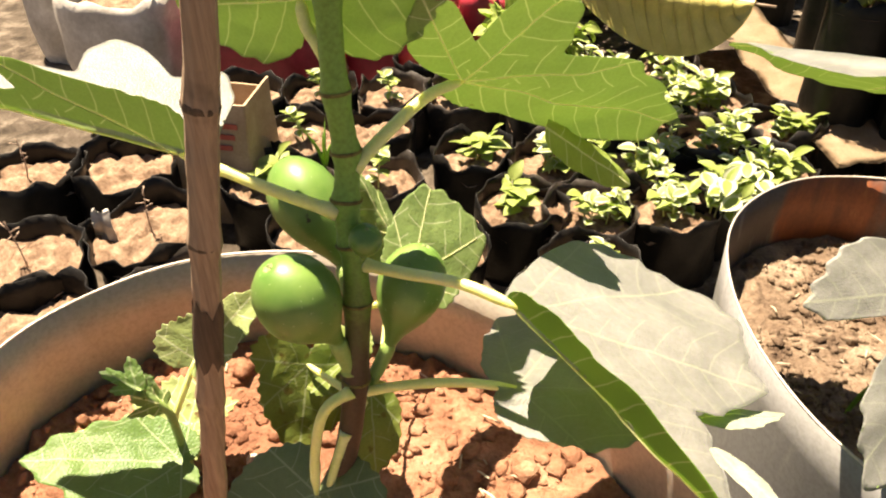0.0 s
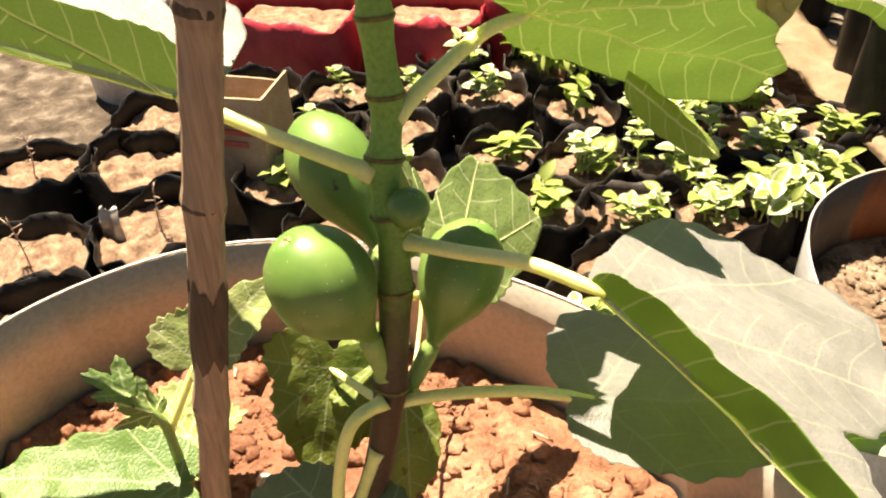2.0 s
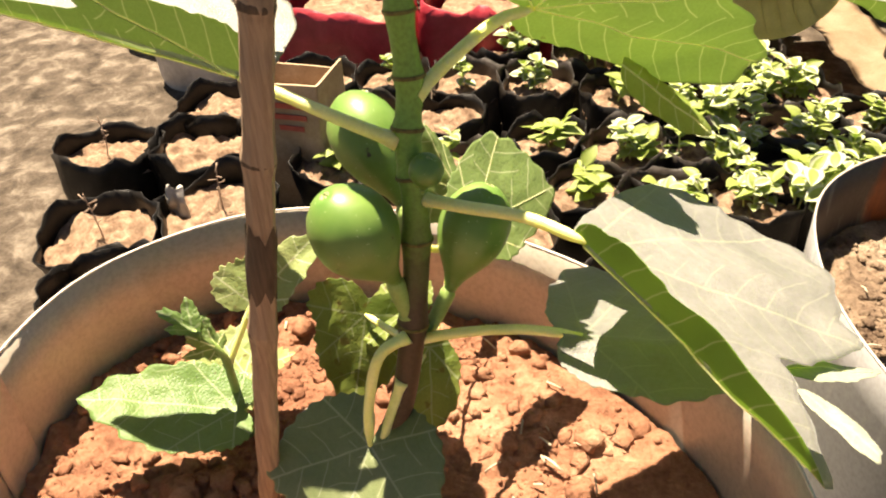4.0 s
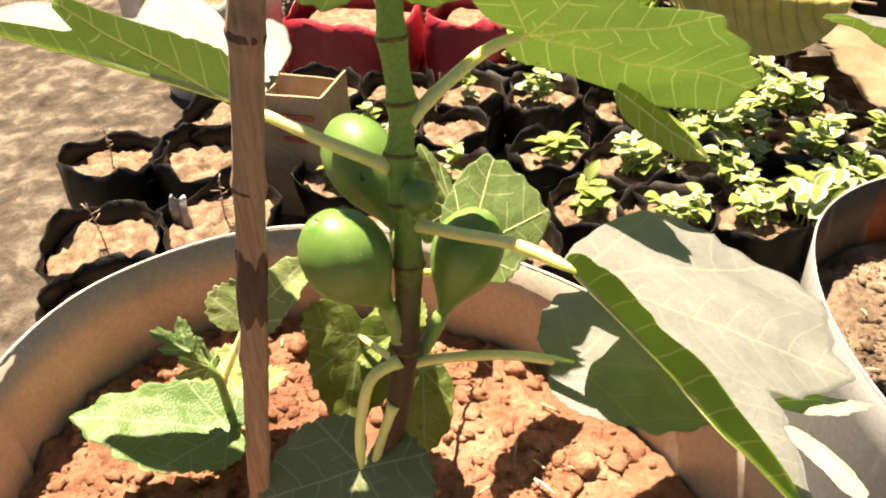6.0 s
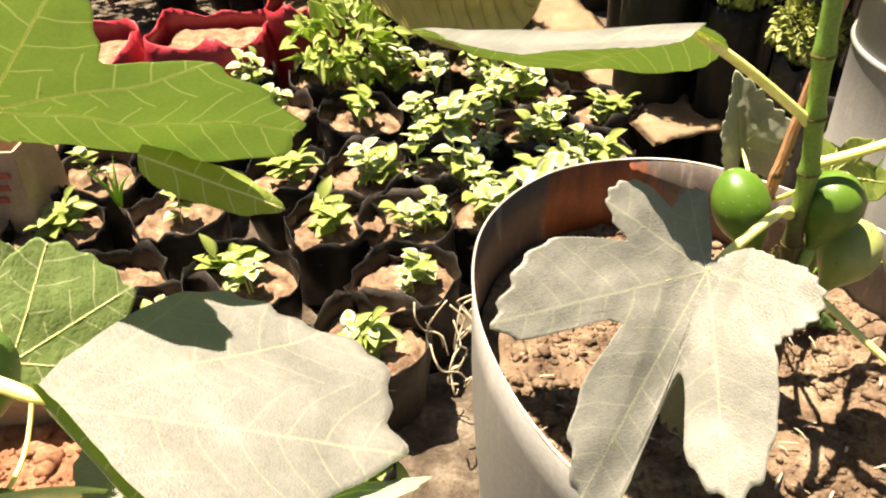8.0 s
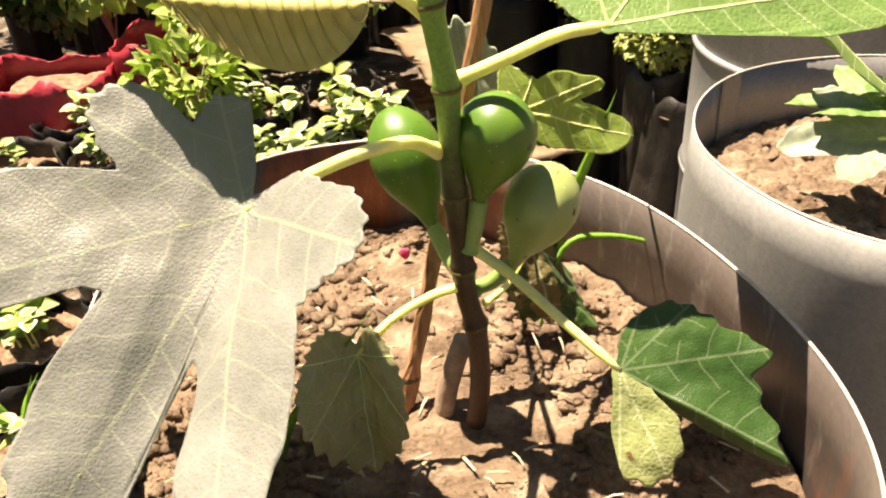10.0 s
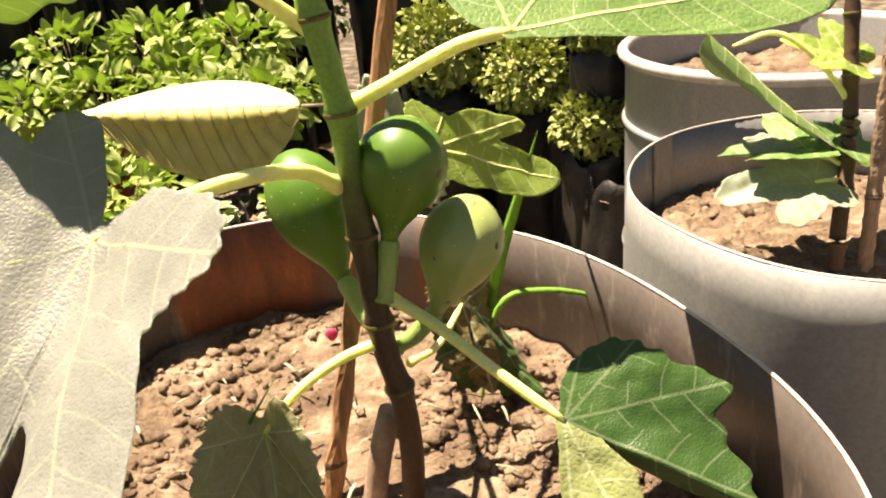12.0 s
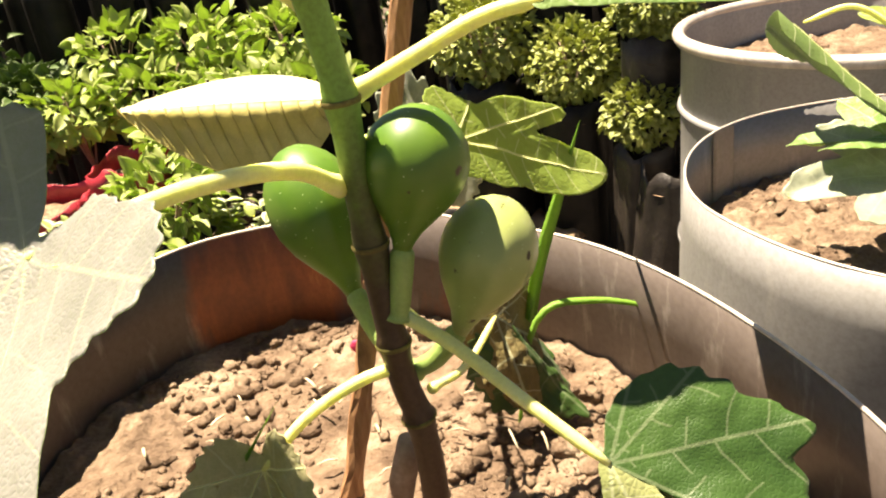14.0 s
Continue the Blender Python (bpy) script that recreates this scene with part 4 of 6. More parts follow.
def cane(name, pts, r, mat, label, squash=0.75, joints=(), torn=None):
    """A split cane: flattened, faceted, a little crooked, swollen at its joints."""
    line = [p + Vector((0.0006 * noise.noise(Vector((i * 0.4, 1, 2))), 0.0006 * noise.noise(Vector((i * 0.4, 5, 2))), 0)) for i, p in enumerate(spline(pts, 60))]
    bm = bmesh.new()
    tube(bm, line, lambda t: r * (1 + 0.05 * noise.noise(Vector((t * 14, 3, 1))) + sum(0.16 * math.exp(-((t - j) / 0.012) ** 2) for j in joints)), 9, True, squash)
    st = thing(name, bm, mat, label, "plant stake", smooth=False)
    for j in joints:
        i = int(j * 60)
        d = (line[i + 1] - line[i]).normalized()
        jb = bmesh.new()
        tube(jb, [line[i] + d * h for h in (-0.0022, -0.0014, 0.0, 0.0012, 0.002)], lambda t: r * (1.04 + 0.12 * math.sin(math.pi * t)), 9, False, squash)
        part("joint", jb, BARK_DARK, st, "dark raised joint of the cane", smooth=False)
    if torn:
        sb = bmesh.new()
        piece = line[torn[0]:torn[1] + 1]
        rings = tube(sb, piece, lambda t: r * (1.05 + 0.10 * t * (1 - t)), 18, False, squash)
        for k in range(18):
            rings[0][k].co += (piece[1] - piece[0]) * 1.6 * noise.noise(Vector((k * 0.9, 3, 5)))
            rings[-1][k].co += (piece[1] - piece[0]) * 2.2 * noise.noise(Vector((k * 0.9, 8, 5)))
        part("peeled_bark", sb, BARK_DARK, st, "dark sleeve of old bark with torn edges", smooth=False)
    return st


tan_tree()
sprout()
cane("plant_stake", [(-0.088, -0.038, -0.125), (-0.080, -0.038, -0.071), (-0.066, -0.038, 0.017), (-0.052, -0.038, 0.099), (-0.040, -0.038, 0.168), (-0.030, -0.038, 0.222), (-0.010, -0.038, 0.33)], 0.0068, CANE, "weathered split bamboo cane stuck in the earth", 0.7, (0.40, 0.62, 0.82), (27, 32))

# ---- the fig tree in the rusty planter ----
def rusty_tree():
    t = tree_root(0.442, 0.228, -0.143, "young fig tree with three glossy green figs")
    trunk(t, [(0.436, 0.207, -0.155), (0.441, 0.204, -0.110), (0.440, 0.203, -0.072), (0.436, 0.203, -0.050), (0.434, 0.203, -0.021), (0.432, 0.203, 0.020), (0.431, 0.203, 0.060), (0.427, 0.203, 0.090), (0.423, 0.203, 0.125), (0.420, 0.205, 0.18)], 0.0056, 0.0050, [0.24, 0.40, 0.52, 0.66, 0.79, 0.90], 70, STEM_YOUNG)
    fig_fruit(t, (0.422, 0.223, -0.022), (0.404, 0.251, 0.032), 0.0185, (0.435, 0.205, -0.042), 5, "dark green fig on the shaded side of the stem", FIG_DEEP)
    fig_fruit(t, (0.443, 0.200, 0.004), (0.458, 0.213, 0.051), 0.0186, (0.438, 0.200, -0.022), 6, "glossy green fig lit on its crown", FIG_DEEP)
    fig_fruit(t, (0.459, 0.203, -0.034), (0.483, 0.214, 0.013), 0.0178, (0.441, 0.208, -0.050), 7, "pale ribbed fig half in the sun", FIG_PALE, 0.03)
    # great lobed leaf
    stalk(t, [(0.426, 0.203, 0.029), (0.412, 0.184, 0.043), (0.386, 0.155, 0.050), (0.356, 0.127, 0.048)], 0.0031, 0.0026)
    fig_leaf(t, (0.356, 0.127, 0.048), (0.299, 0.031, -0.042), (0.409, 0.107, 0.038),
             [(-178, 0.05), (-165, 0.16), (-160, 0.28), (-144, 0.30), (-128, 0.26), (-122, 0.38), (-113, 0.44), (-103, 0.45), (-94, 0.38), (-86, 0.31), (-83, 0.45), (-78, 0.58), (-73, 0.65), (-64, 0.72), (-53, 0.80), (-48, 0.74), (-45, 0.55), (-42, 0.41), (-37, 0.38), (-33, 0.43), (-29, 0.57), (-20, 0.76), (-12, 0.89), (-4, 1.01), (-1, 0.95), (0, 0.80), (1, 0.54), (3, 0.40), (7, 0.39), (10, 0.48), (12, 0.62), (15, 0.70), (20, 0.76), (26, 0.80), (32, 0.75), (40, 0.62), (48, 0.48), (56, 0.37), (67, 0.37), (81, 0.41), (91, 0.40), (104, 0.34), (114, 0.24), (129, 0.18), (160, 0.06)],
             [(-9, 0.95), (-54, 0.77), (-101, 0.40), (24, 0.76), (84, 0.38), (-146, 0.26)], (28, 16), 0.0, 0.0, None, 0.022, 0.014, 17, None, "great dusty five-lobed leaf with pale veins", 300)
    # lower right leaf, half of it turned over
    stalk(t, [(0.438, 0.203, -0.021), (0.457, 0.190, -0.032), (0.479, 0.172, -0.048), (0.501, 0.154, -0.063)], 0.0028, 0.0022)
    fig_leaf(t, (0.501, 0.154, -0.063), (0.565, 0.120, -0.091), (0.532, 0.175, -0.043),
             [(-180, 0.03), (-140, 0.03), (-110, 0.03), (-80, 0.04), (-50, 0.06), (-25, 0.14), (-12, 0.60), (-3, 1.05), (3, 0.99), (15, 0.86), (27, 0.78), (37, 0.88), (45, 0.78), (50, 0.68), (67, 0.59), (81, 0.52), (99, 0.37), (112, 0.24), (128, 0.08), (150, 0.05)],
             [(2, 0.97), (38, 0.84), (72, 0.54), (98, 0.34)], (0, -70), 0.0, 0.0, None, 0.03, 0.02, 18, [LEAF_DARK, LEAF_PALE], "dark green half of a leaf lit from behind")
    fig_leaf(t, (0.501, 0.154, -0.063), (0.565, 0.120, -0.091), (0.532, 0.175, -0.043),
             [(-180, 0.04), (-140, 0.05), (-100, 0.07), (-78, 0.14), (-68, 0.39), (-60, 0.61), (-43, 0.68), (-26, 0.58), (-12, 0.43), (-5, 0.24), (10, 0.12), (22, 0.09), (60, 0.04), (140, 0.03)],
             [(-38, 0.64), (-62, 0.5)], (0, -14), 0.0, 0.0, None, 0.03, 0.02, 46, [LEAF_MOTTLED_PALE, LEAF_MOTTLED_PALE], "pale mottled half of the leaf bent down")
    # upper right leaf
    stalk(t, [(0.435, 0.210, 0.058), (0.456, 0.205, 0.068), (0.479, 0.202, 0.078), (0.498, 0.200, 0.081)], 0.0032, 0.0026)
    fig_leaf(t, (0.498, 0.200, 0.081), (0.642, 0.223, 0.080), (0.551, 0.285, 0.138),
             [(-180, 0.03), (-150, 0.03), (-110, 0.03), (-60, 0.03), (-30, 0.06), (-18, 0.16), (-13, 0.35), (-11, 0.62), (-7, 0.91), (0, 1.0), (10, 0.96), (22, 0.90), (35, 0.80), (48, 0.80), (60, 0.72), (75, 0.55), (95, 0.42), (120, 0.26), (150, 0.12)],
             [(3, 0.97), (45, 0.85), (90, 0.6)], (0, 0), 0.0, 0.0, None, 0.02, 0.016, 20, [LEAF_TOP_FRESH, LEAF_TOP], "wide leaf hanging edge-on with a veined underside", 168, 1)
    # upper left leaf
    stalk(t, [(0.427, 0.205, 0.087), (0.404, 0.196, 0.108), (0.374, 0.186, 0.134), (0.342, 0.178, 0.158)], 0.0030, 0.0025)
    fig_leaf(t, (0.342, 0.178, 0.158), (0.205, 0.275, 0.120), (0.295, 0.265, 0.098),
             [(-180, 0.05), (-120, 0.12), (-60, 0.20), (-30, 0.35), (-12, 0.70), (0, 1.0), (10, 0.88), (20, 0.78), (31, 0.68), (45, 0.52), (65, 0.36), (100, 0.20), (150, 0.08)],
             [(0, 0.97), (30, 0.62), (-30, 0.3)], (0, 40), 0.0, 0.0, None, 0.02, 0.018, 21, [LEAF_UNDER, LEAF_TOP], "lobed leaf reaching out over the bags", 168, 1)
    # leaf behind the figs
    stalk(t, [(0.435, 0.213, 0.040), (0.451, 0.231, 0.036), (0.469, 0.253, 0.024)], 0.0022, 0.0018)
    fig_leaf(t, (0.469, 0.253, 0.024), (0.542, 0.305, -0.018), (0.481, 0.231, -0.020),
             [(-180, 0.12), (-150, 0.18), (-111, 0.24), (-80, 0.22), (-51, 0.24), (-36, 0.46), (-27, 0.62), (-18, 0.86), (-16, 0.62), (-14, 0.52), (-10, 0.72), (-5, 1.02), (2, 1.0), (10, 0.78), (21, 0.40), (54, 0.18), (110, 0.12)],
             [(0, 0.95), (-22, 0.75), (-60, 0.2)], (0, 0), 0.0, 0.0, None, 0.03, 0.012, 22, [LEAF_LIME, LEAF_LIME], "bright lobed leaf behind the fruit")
    # lower left leaf, wilted
    stalk(t, [(0.435, 0.203, -0.044), (0.418, 0.200, -0.047), (0.398, 0.195, -0.056), (0.380, 0.190, -0.072)], 0.0026, 0.0020)
    fig_leaf(t, (0.380, 0.190, -0.072), (0.384, 0.168, -0.128), (0.352, 0.180, -0.108), [(-180, 0.10), (-140, 0.34), (-100, 0.40), (-60, 0.56), (-30, 0.80), (0, 1.0), (30, 0.84), (60, 0.66), (100, 0.46), (140, 0.36)], ROUND_VEINS, (-36, -36), 0.0, 0, None, 0.07, 0.03, 23, [WILTED_LEAF, WILTED_LEAF], "wilted mottled leaf hanging over the soil")
    # withered leaf drooping behind the pale fig
    stalk(t, [(0.446, 0.212, -0.062), (0.462, 0.250, -0.078), (0.480, 0.284, -0.075)], 0.0018, 0.0016)
    fig_leaf(t, (0.480, 0.284, -0.075), (0.492, 0.272, -0.126), (0.505, 0.285, -0.085), [(-180, 0.25), (-140, 0.40), (-100, 0.36), (-60, 0.45), (-25, 0.80), (0, 1.0), (25, 0.74), (60, 0.52), (90, 0.50), (125, 0.62), (155, 0.45)], ROUND_VEINS, (-34, -30), 0.0, 0, None, 0.09, 0.03, 61, [BROWN_LEAF, BROWN_LEAF], "withered olive-brown leaf with pale veins")
    fig_leaf(t, (0.492, 0.284, -0.092), (0.519, 0.276, -0.133), (0.512, 0.292, -0.098), ROUND, ROUND_VEINS, (-50, -40), 0.0, 0, None, 0.08, 0.03, 62, [LEAF_DARK, BROWN_LEAF], "dark curled lobe of the withered leaf")
    # small cupped leaf beyond the cane
    fig_leaf(t, (0.458, 0.382, -0.030), (0.447, 0.394, 0.030), (0.43, 0.385, -0.005), ROUND, ROUND_VEINS, (50, 50), 0.0, 0, None, 0.03, 0.03, 25, [LEAF_DUST_LIT, LEAF_DUST_LIT], "small pale cupped leaf beyond the cane")
    stalk(t, [(0.434, 0.205, 0.045), (0.448, 0.30, -0.025), (0.458, 0.382, -0.030)], 0.0018, 0.0014)


rusty_tree()
cane("plant_stake", [(0.396, 0.217, -0.160), (0.400, 0.221, -0.137), (0.428, 0.252, -0.030), (0.459, 0.285, 0.086), (0.484, 0.312, 0.180)], 0.0058, CANE_WARM, "reddish split cane leaning behind the stem", 0.6, (0.3, 0.6))


def blade_of_grass(pts, w, label):
    bm = bmesh.new()
    line = spline(pts, 20)
    rows = []
    for i, p in enumerate(line):
        t = i / 20
        d = (line[min(i + 1, 20)] - line[max(i - 1, 0)]).normalized()
        s = d.cross(Vector((0.211, -0.765, 0.780))).normalized()
        n = s.cross(d)
        ww = w * (0.55 + 0.6 * math.sin(math.pi * min(1, t * 1.15))) * (1 - t ** 4)
        rows.append([bm.verts.new(p + s * ww), bm.verts.new(p - n * ww * 0.35), bm.verts.new(p - s * ww), bm.verts.new(p + n * 0.0003)])
    for a, b in zip(rows, rows[1:]):
        for k in range(4):
            bm.faces.new((a[k], a[(k + 1) % 4], b[(k + 1) % 4], b[k]))
    return thing("grass_blade", bm, GRASS, label, "grass", "grass blades in the planter")


blade_of_grass([(0.486, 0.290, -0.150), (0.500, 0.290, -0.085), (0.530, 0.295, -0.080), (0.575, 0.305, -0.100), (0.608, 0.315, -0.126)], 0.0017, "long arching blade of grass")
blade_of_grass([(0.492, 0.303, -0.150), (0.502, 0.300, -0.073), (0.519, 0.300, -0.020), (0.530, 0.300, 0.012)], 0.0030, "upright blade of grass behind the fig")
blade_of_grass([(0.330, 0.186, -0.150), (0.340, 0.189, -0.115), (0.363, 0.190, -0.082), (0.391, 0.190, -0.043)], 0.0022, "short blade of grass beside the wilted leaf")


def stub():
    bm = bmesh.new()
    tube(bm, spline([(0.418, 0.215, -0.155), (0.424, 0.217, -0.122), (0.434, 0.219, -0.090)], 10), lambda t: 0.0062 * (1 - 0.1 * t), 12)
    thing("cut_stub", bm, TWIG, "pale cut stub of a dead shoot in the soil", "stub")


stub()


for i, (px, py, pz) in enumerate([(0.533, 0.353, -0.128), (0.527, 0.362, -0.130), (0.402, 0.370, -0.130)]):
    bm = bmesh.new()
    bmesh.ops.create_uvsphere(bm, u_segments=12, v_segments=8, radius=0.007 if i < 2 else 0.005)
    for v in bm.verts:
        v.co = Vector((v.co.x * 0.8, v.co.y * 0.5, v.co.z * 0.9 + 0.35 * abs(v.co.x))) * (1 + 0.3 * noise.noise(v.co * 200 + Vector((i, 0, 0)))) + Vector((px, py, pz))
    thing("petal", bm, PETAL, "fallen pink flower petal on the soil", "petal", "fallen petals")


# ---- the young fig in the grey planter ----
def grey_tree():
    t = tree_root(0.768, 0.390, -0.155, "young fig tree with dusty pale leaves")
    trunk(t, [(0.766, 0.388, -0.165), (0.773, 0.400, -0.128), (0.792, 0.428, -0.065), (0.802, 0.452, -0.010), (0.806, 0.470, 0.07)], 0.0062, 0.0050, [0.22, 0.38, 0.55, 0.7, 0.85])
    stalk(t, [(0.784, 0.416, -0.092), (0.774, 0.417, -0.090), (0.762, 0.418, -0.090)], 0.0022, 0.0018)
    fig_leaf(t, (0.762, 0.418, -0.090), (0.692, 0.424, -0.088), (0.742, 0.385, -0.112), PALM, PALM_VEINS, (16, 10), 0.1, 0, None, 0.05, 0.02, 31, [LEAF_DUST_LIT, LEAF_UNDER], "dusty pale lobed leaf inside the planter")
    fig_leaf(t, (0.764, 0.432, -0.070), (0.712, 0.470, -0.074), (0.722, 0.425, -0.078), PALM, PALM_VEINS, (20, 16), 0.1, 0, None, 0.05, 0.02, 32, [LEAF_TOP_FRESH, LEAF_UNDER], "green lobed leaf inside the planter")
    stalk(t, [(0.786, 0.420, -0.082), (0.776, 0.426, -0.076), (0.764, 0.432, -0.070)], 0.0022, 0.0018)
    stalk(t, [(0.797, 0.440, -0.040), (0.775, 0.452, -0.008), (0.748, 0.462, 0.012), (0.716, 0.464, 0.006)], 0.0022, 0.0018)
    fig_leaf(t, (0.708, 0.462, 0.006), (0.796, 0.420, -0.086), (0.74, 0.42, -0.03), [(-180, 0.1), (-120, 0.14), (-60, 0.18), (-30, 0.22), (-12, 0.4), (0, 1.0), (8, 0.6), (20, 0.26), (60, 0.14), (120, 0.12)], [(0, 0.96)], (30, 50), 0, 0, None, 0.03, 0.01, 33, [LEAF_TOP, LEAF_UNDER], "narrow grey leaf hanging folded")
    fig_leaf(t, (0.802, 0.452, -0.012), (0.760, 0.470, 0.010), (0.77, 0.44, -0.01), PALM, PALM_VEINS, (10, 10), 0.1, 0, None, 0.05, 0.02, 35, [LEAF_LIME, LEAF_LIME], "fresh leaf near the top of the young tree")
    fig_leaf(t, (0.790, 0.426, -0.070), (0.850, 0.44, -0.09), (0.83, 0.48, -0.07), PALM, PALM_VEINS, (10, 10), 0.1, 0, None, 0.05, 0.02, 34, [LEAF_TOP_FRESH, LEAF_UNDER], "green lobed leaf on the young tree")


grey_tree()
cane("plant_stake", [(0.792, 0.392, -0.17), (0.797, 0.400, -0.08), (0.802, 0.408, 0.02)], 0.0055, CANE, "short cane in the grey planter", 0.8, (0.4,))

# ---- ground and the nursery behind ----
def ground_sheet():
    bm = bmesh.new()
    n = 110
    vs = {}
    for i in range(n + 1):
        for j in range(n + 1):
            s, t = i / n * 2 - 1, j / n * 2 - 1
            x, y = 60 * math.copysign(abs(s) ** 3.2, s), 0.8 + 60 * math.copysign(abs(t) ** 3.2, t)
            p = Vector((x, y, 0))
            near = 1 / (1 + (x * x + y * y) * 0.02)
            vs[i, j] = bm.verts.new((x, y, GROUND_Z + (0.018 * noise.noise(p * 3) + 0.008 * noise.noise(p * 11)) * near))
    for i in range(n):
        for j in range(n):
            bm.faces.new((vs[i, j], vs[i + 1, j], vs[i + 1, j + 1], vs[i, j + 1]))
    thing("ground", bm, GROUND, "dry sandy ground of the nursery yard", "ground", kind="structure")


ground_sheet()


def bag_meshes(seed, r=0.078, h=0.140):
    """A black film bag with folds and a crumpled open top, and the soil in it."""
    n, lev = 40, 9
    bm = bmesh.new()
    out, inn = [], []
    for j in range(lev + 1):
        t = j / lev
        ro, ri = [], []
        for k in range(n):
            a = 2 * math.pi * k / n
            q = Vector((math.cos(a) * 2.2, math.sin(a) * 2.2, t * 2.5 + seed * 5))
            fold = 0.10 * noise.noise(q) + 0.05 * abs(noise.noise(q * 3.1)) * (0.5 + t)
            rr = r * (0.94 + 0.08 * t + fold)
            z = h * t + ((0.034 * noise.noise(Vector((math.cos(a) * 1.7, math.sin(a) * 1.7, seed))) + 0.010 * noise.noise(Vector((math.cos(a) * 4, math.sin(a) * 4, seed)))) * (t > 0.8) * (t - 0.78) * 4.5)
            rr += r * 0.16 * noise.noise(Vector((math.cos(a) * 3.5, math.sin(a) * 3.5, seed + 20))) * max(0, t - 0.7) * 3.3
            ro.append(bm.verts.new((rr * math.cos(a), rr * math.sin(a), z)))
            ri.append(bm.verts.new(((rr - 0.0012) * math.cos(a), (rr - 0.0012) * math.sin(a), z)))
        out.append(ro)
        inn.append(ri)
    for j in range(lev):
        for k in range(n):
            k2 = (k + 1) % n
            bm.faces.new((out[j][k], out[j][k2], out[j + 1][k2], out[j + 1][k]))
            bm.faces.new((inn[j][k], inn[j + 1][k], inn[j + 1][k2], inn[j][k2]))
    for k in range(n):
        bm.faces.new((out[lev][k], out[lev][(k + 1) % n], inn[lev][(k + 1) % n], inn[lev][k]))
    bm.faces.new([v for v in reversed(out[0])])
    sb = bmesh.new()
    rows = []
    c = sb.verts.new((0, 0, h * 0.80))
    for i in range(1, 17):
        s = i / 16
        rows.append([])
        for k in range(n):
            a = 2 * math.pi * k / n
            p = Vector((math.cos(a) * s * r, math.sin(a) * s * r, seed))
            rows[-1].append(sb.verts.new((p.x * 1.0, p.y * 1.0, h * 0.80 + 0.014 * noise.noise(p * 26) + 0.010 * noise.noise(p * 70) + 0.006 * noise.noise(p * 170) - 0.008 * s * s)))
    for k in range(n):
        sb.faces.new((c, rows[0][k], rows[0][(k + 1) % n]))
        for i in range(15):
            sb.faces.new((rows[i][k], rows[i + 1][k], rows[i + 1][(k + 1) % n], rows[i][(k + 1) % n]))
    return bm, sb


BAG_LABEL = "black plastic grow bag filled with dry soil"


def bag_kind(seed, mat, r=0.078, h=0.140):
    bm, sb = bag_meshes(seed, r, h)
    b = thing("grow_bag", bm, mat, BAG_LABEL, "grow bag", "grow bags on the ground")
    bpy.context.view_layer.update()
    part("soil_fill", sb, SOIL_BAG, b)
    return b


def small_leaf_mesh(name, length, width, mat, cupped=0.25, nose=1.6, edge=None, n=8):
    """A small oval leaf with a keel, pointed or blunt, lying along +x."""
    bm = bmesh.new()
    rows = []
    for i in range(n + 1):
        t = i / n
        w = width * math.sin(math.pi * t ** (1 / nose)) ** 0.8 if 0 < t < 1 else width * 0.03
        z = -0.25 * length * t * t
        rows.append([bm.verts.new((length * t, s * w, z + abs(s) * w * cupped * 1.2)) for s in (-1, -0.5, 0, 0.5, 1)])
    low = [[bm.verts.new(v.co - Vector((0, 0, 0.0004))) for v in r] for r in rows]
    for a, b, fl in [(x, y, False) for x, y in zip(rows, rows[1:])] + [(x, y, True) for x, y in zip(low, low[1:])]:
        for k in range(4):
            q = (a[k], b[k], b[k + 1], a[k + 1])
            f = bm.faces.new(q[::-1] if not fl else q)
            f.material_index = 1 if edge and k in (0, 3) else 0
    for i in range(n):
        for k in (0, 4):
            bm.faces.new((rows[i][k], rows[i + 1][k], low[i + 1][k], low[i][k]))
    return to_mesh(name, bm, [mat, edge] if edge else mat)


OVAL = small_leaf_mesh("oval_leaf", 0.029, 0.0112, SPROUT_LEAF, 0.25, 1.12, CREAM_LEAF)
OVAL_GREEN = small_leaf_mesh("green_leaf", 0.032, 0.0098, SPROUT_LEAF, 0.25, 1.2)
BROAD = small_leaf_mesh("broad_leaf", 0.042, 0.0145, SPROUT_LEAF, 0.2, 1.3)


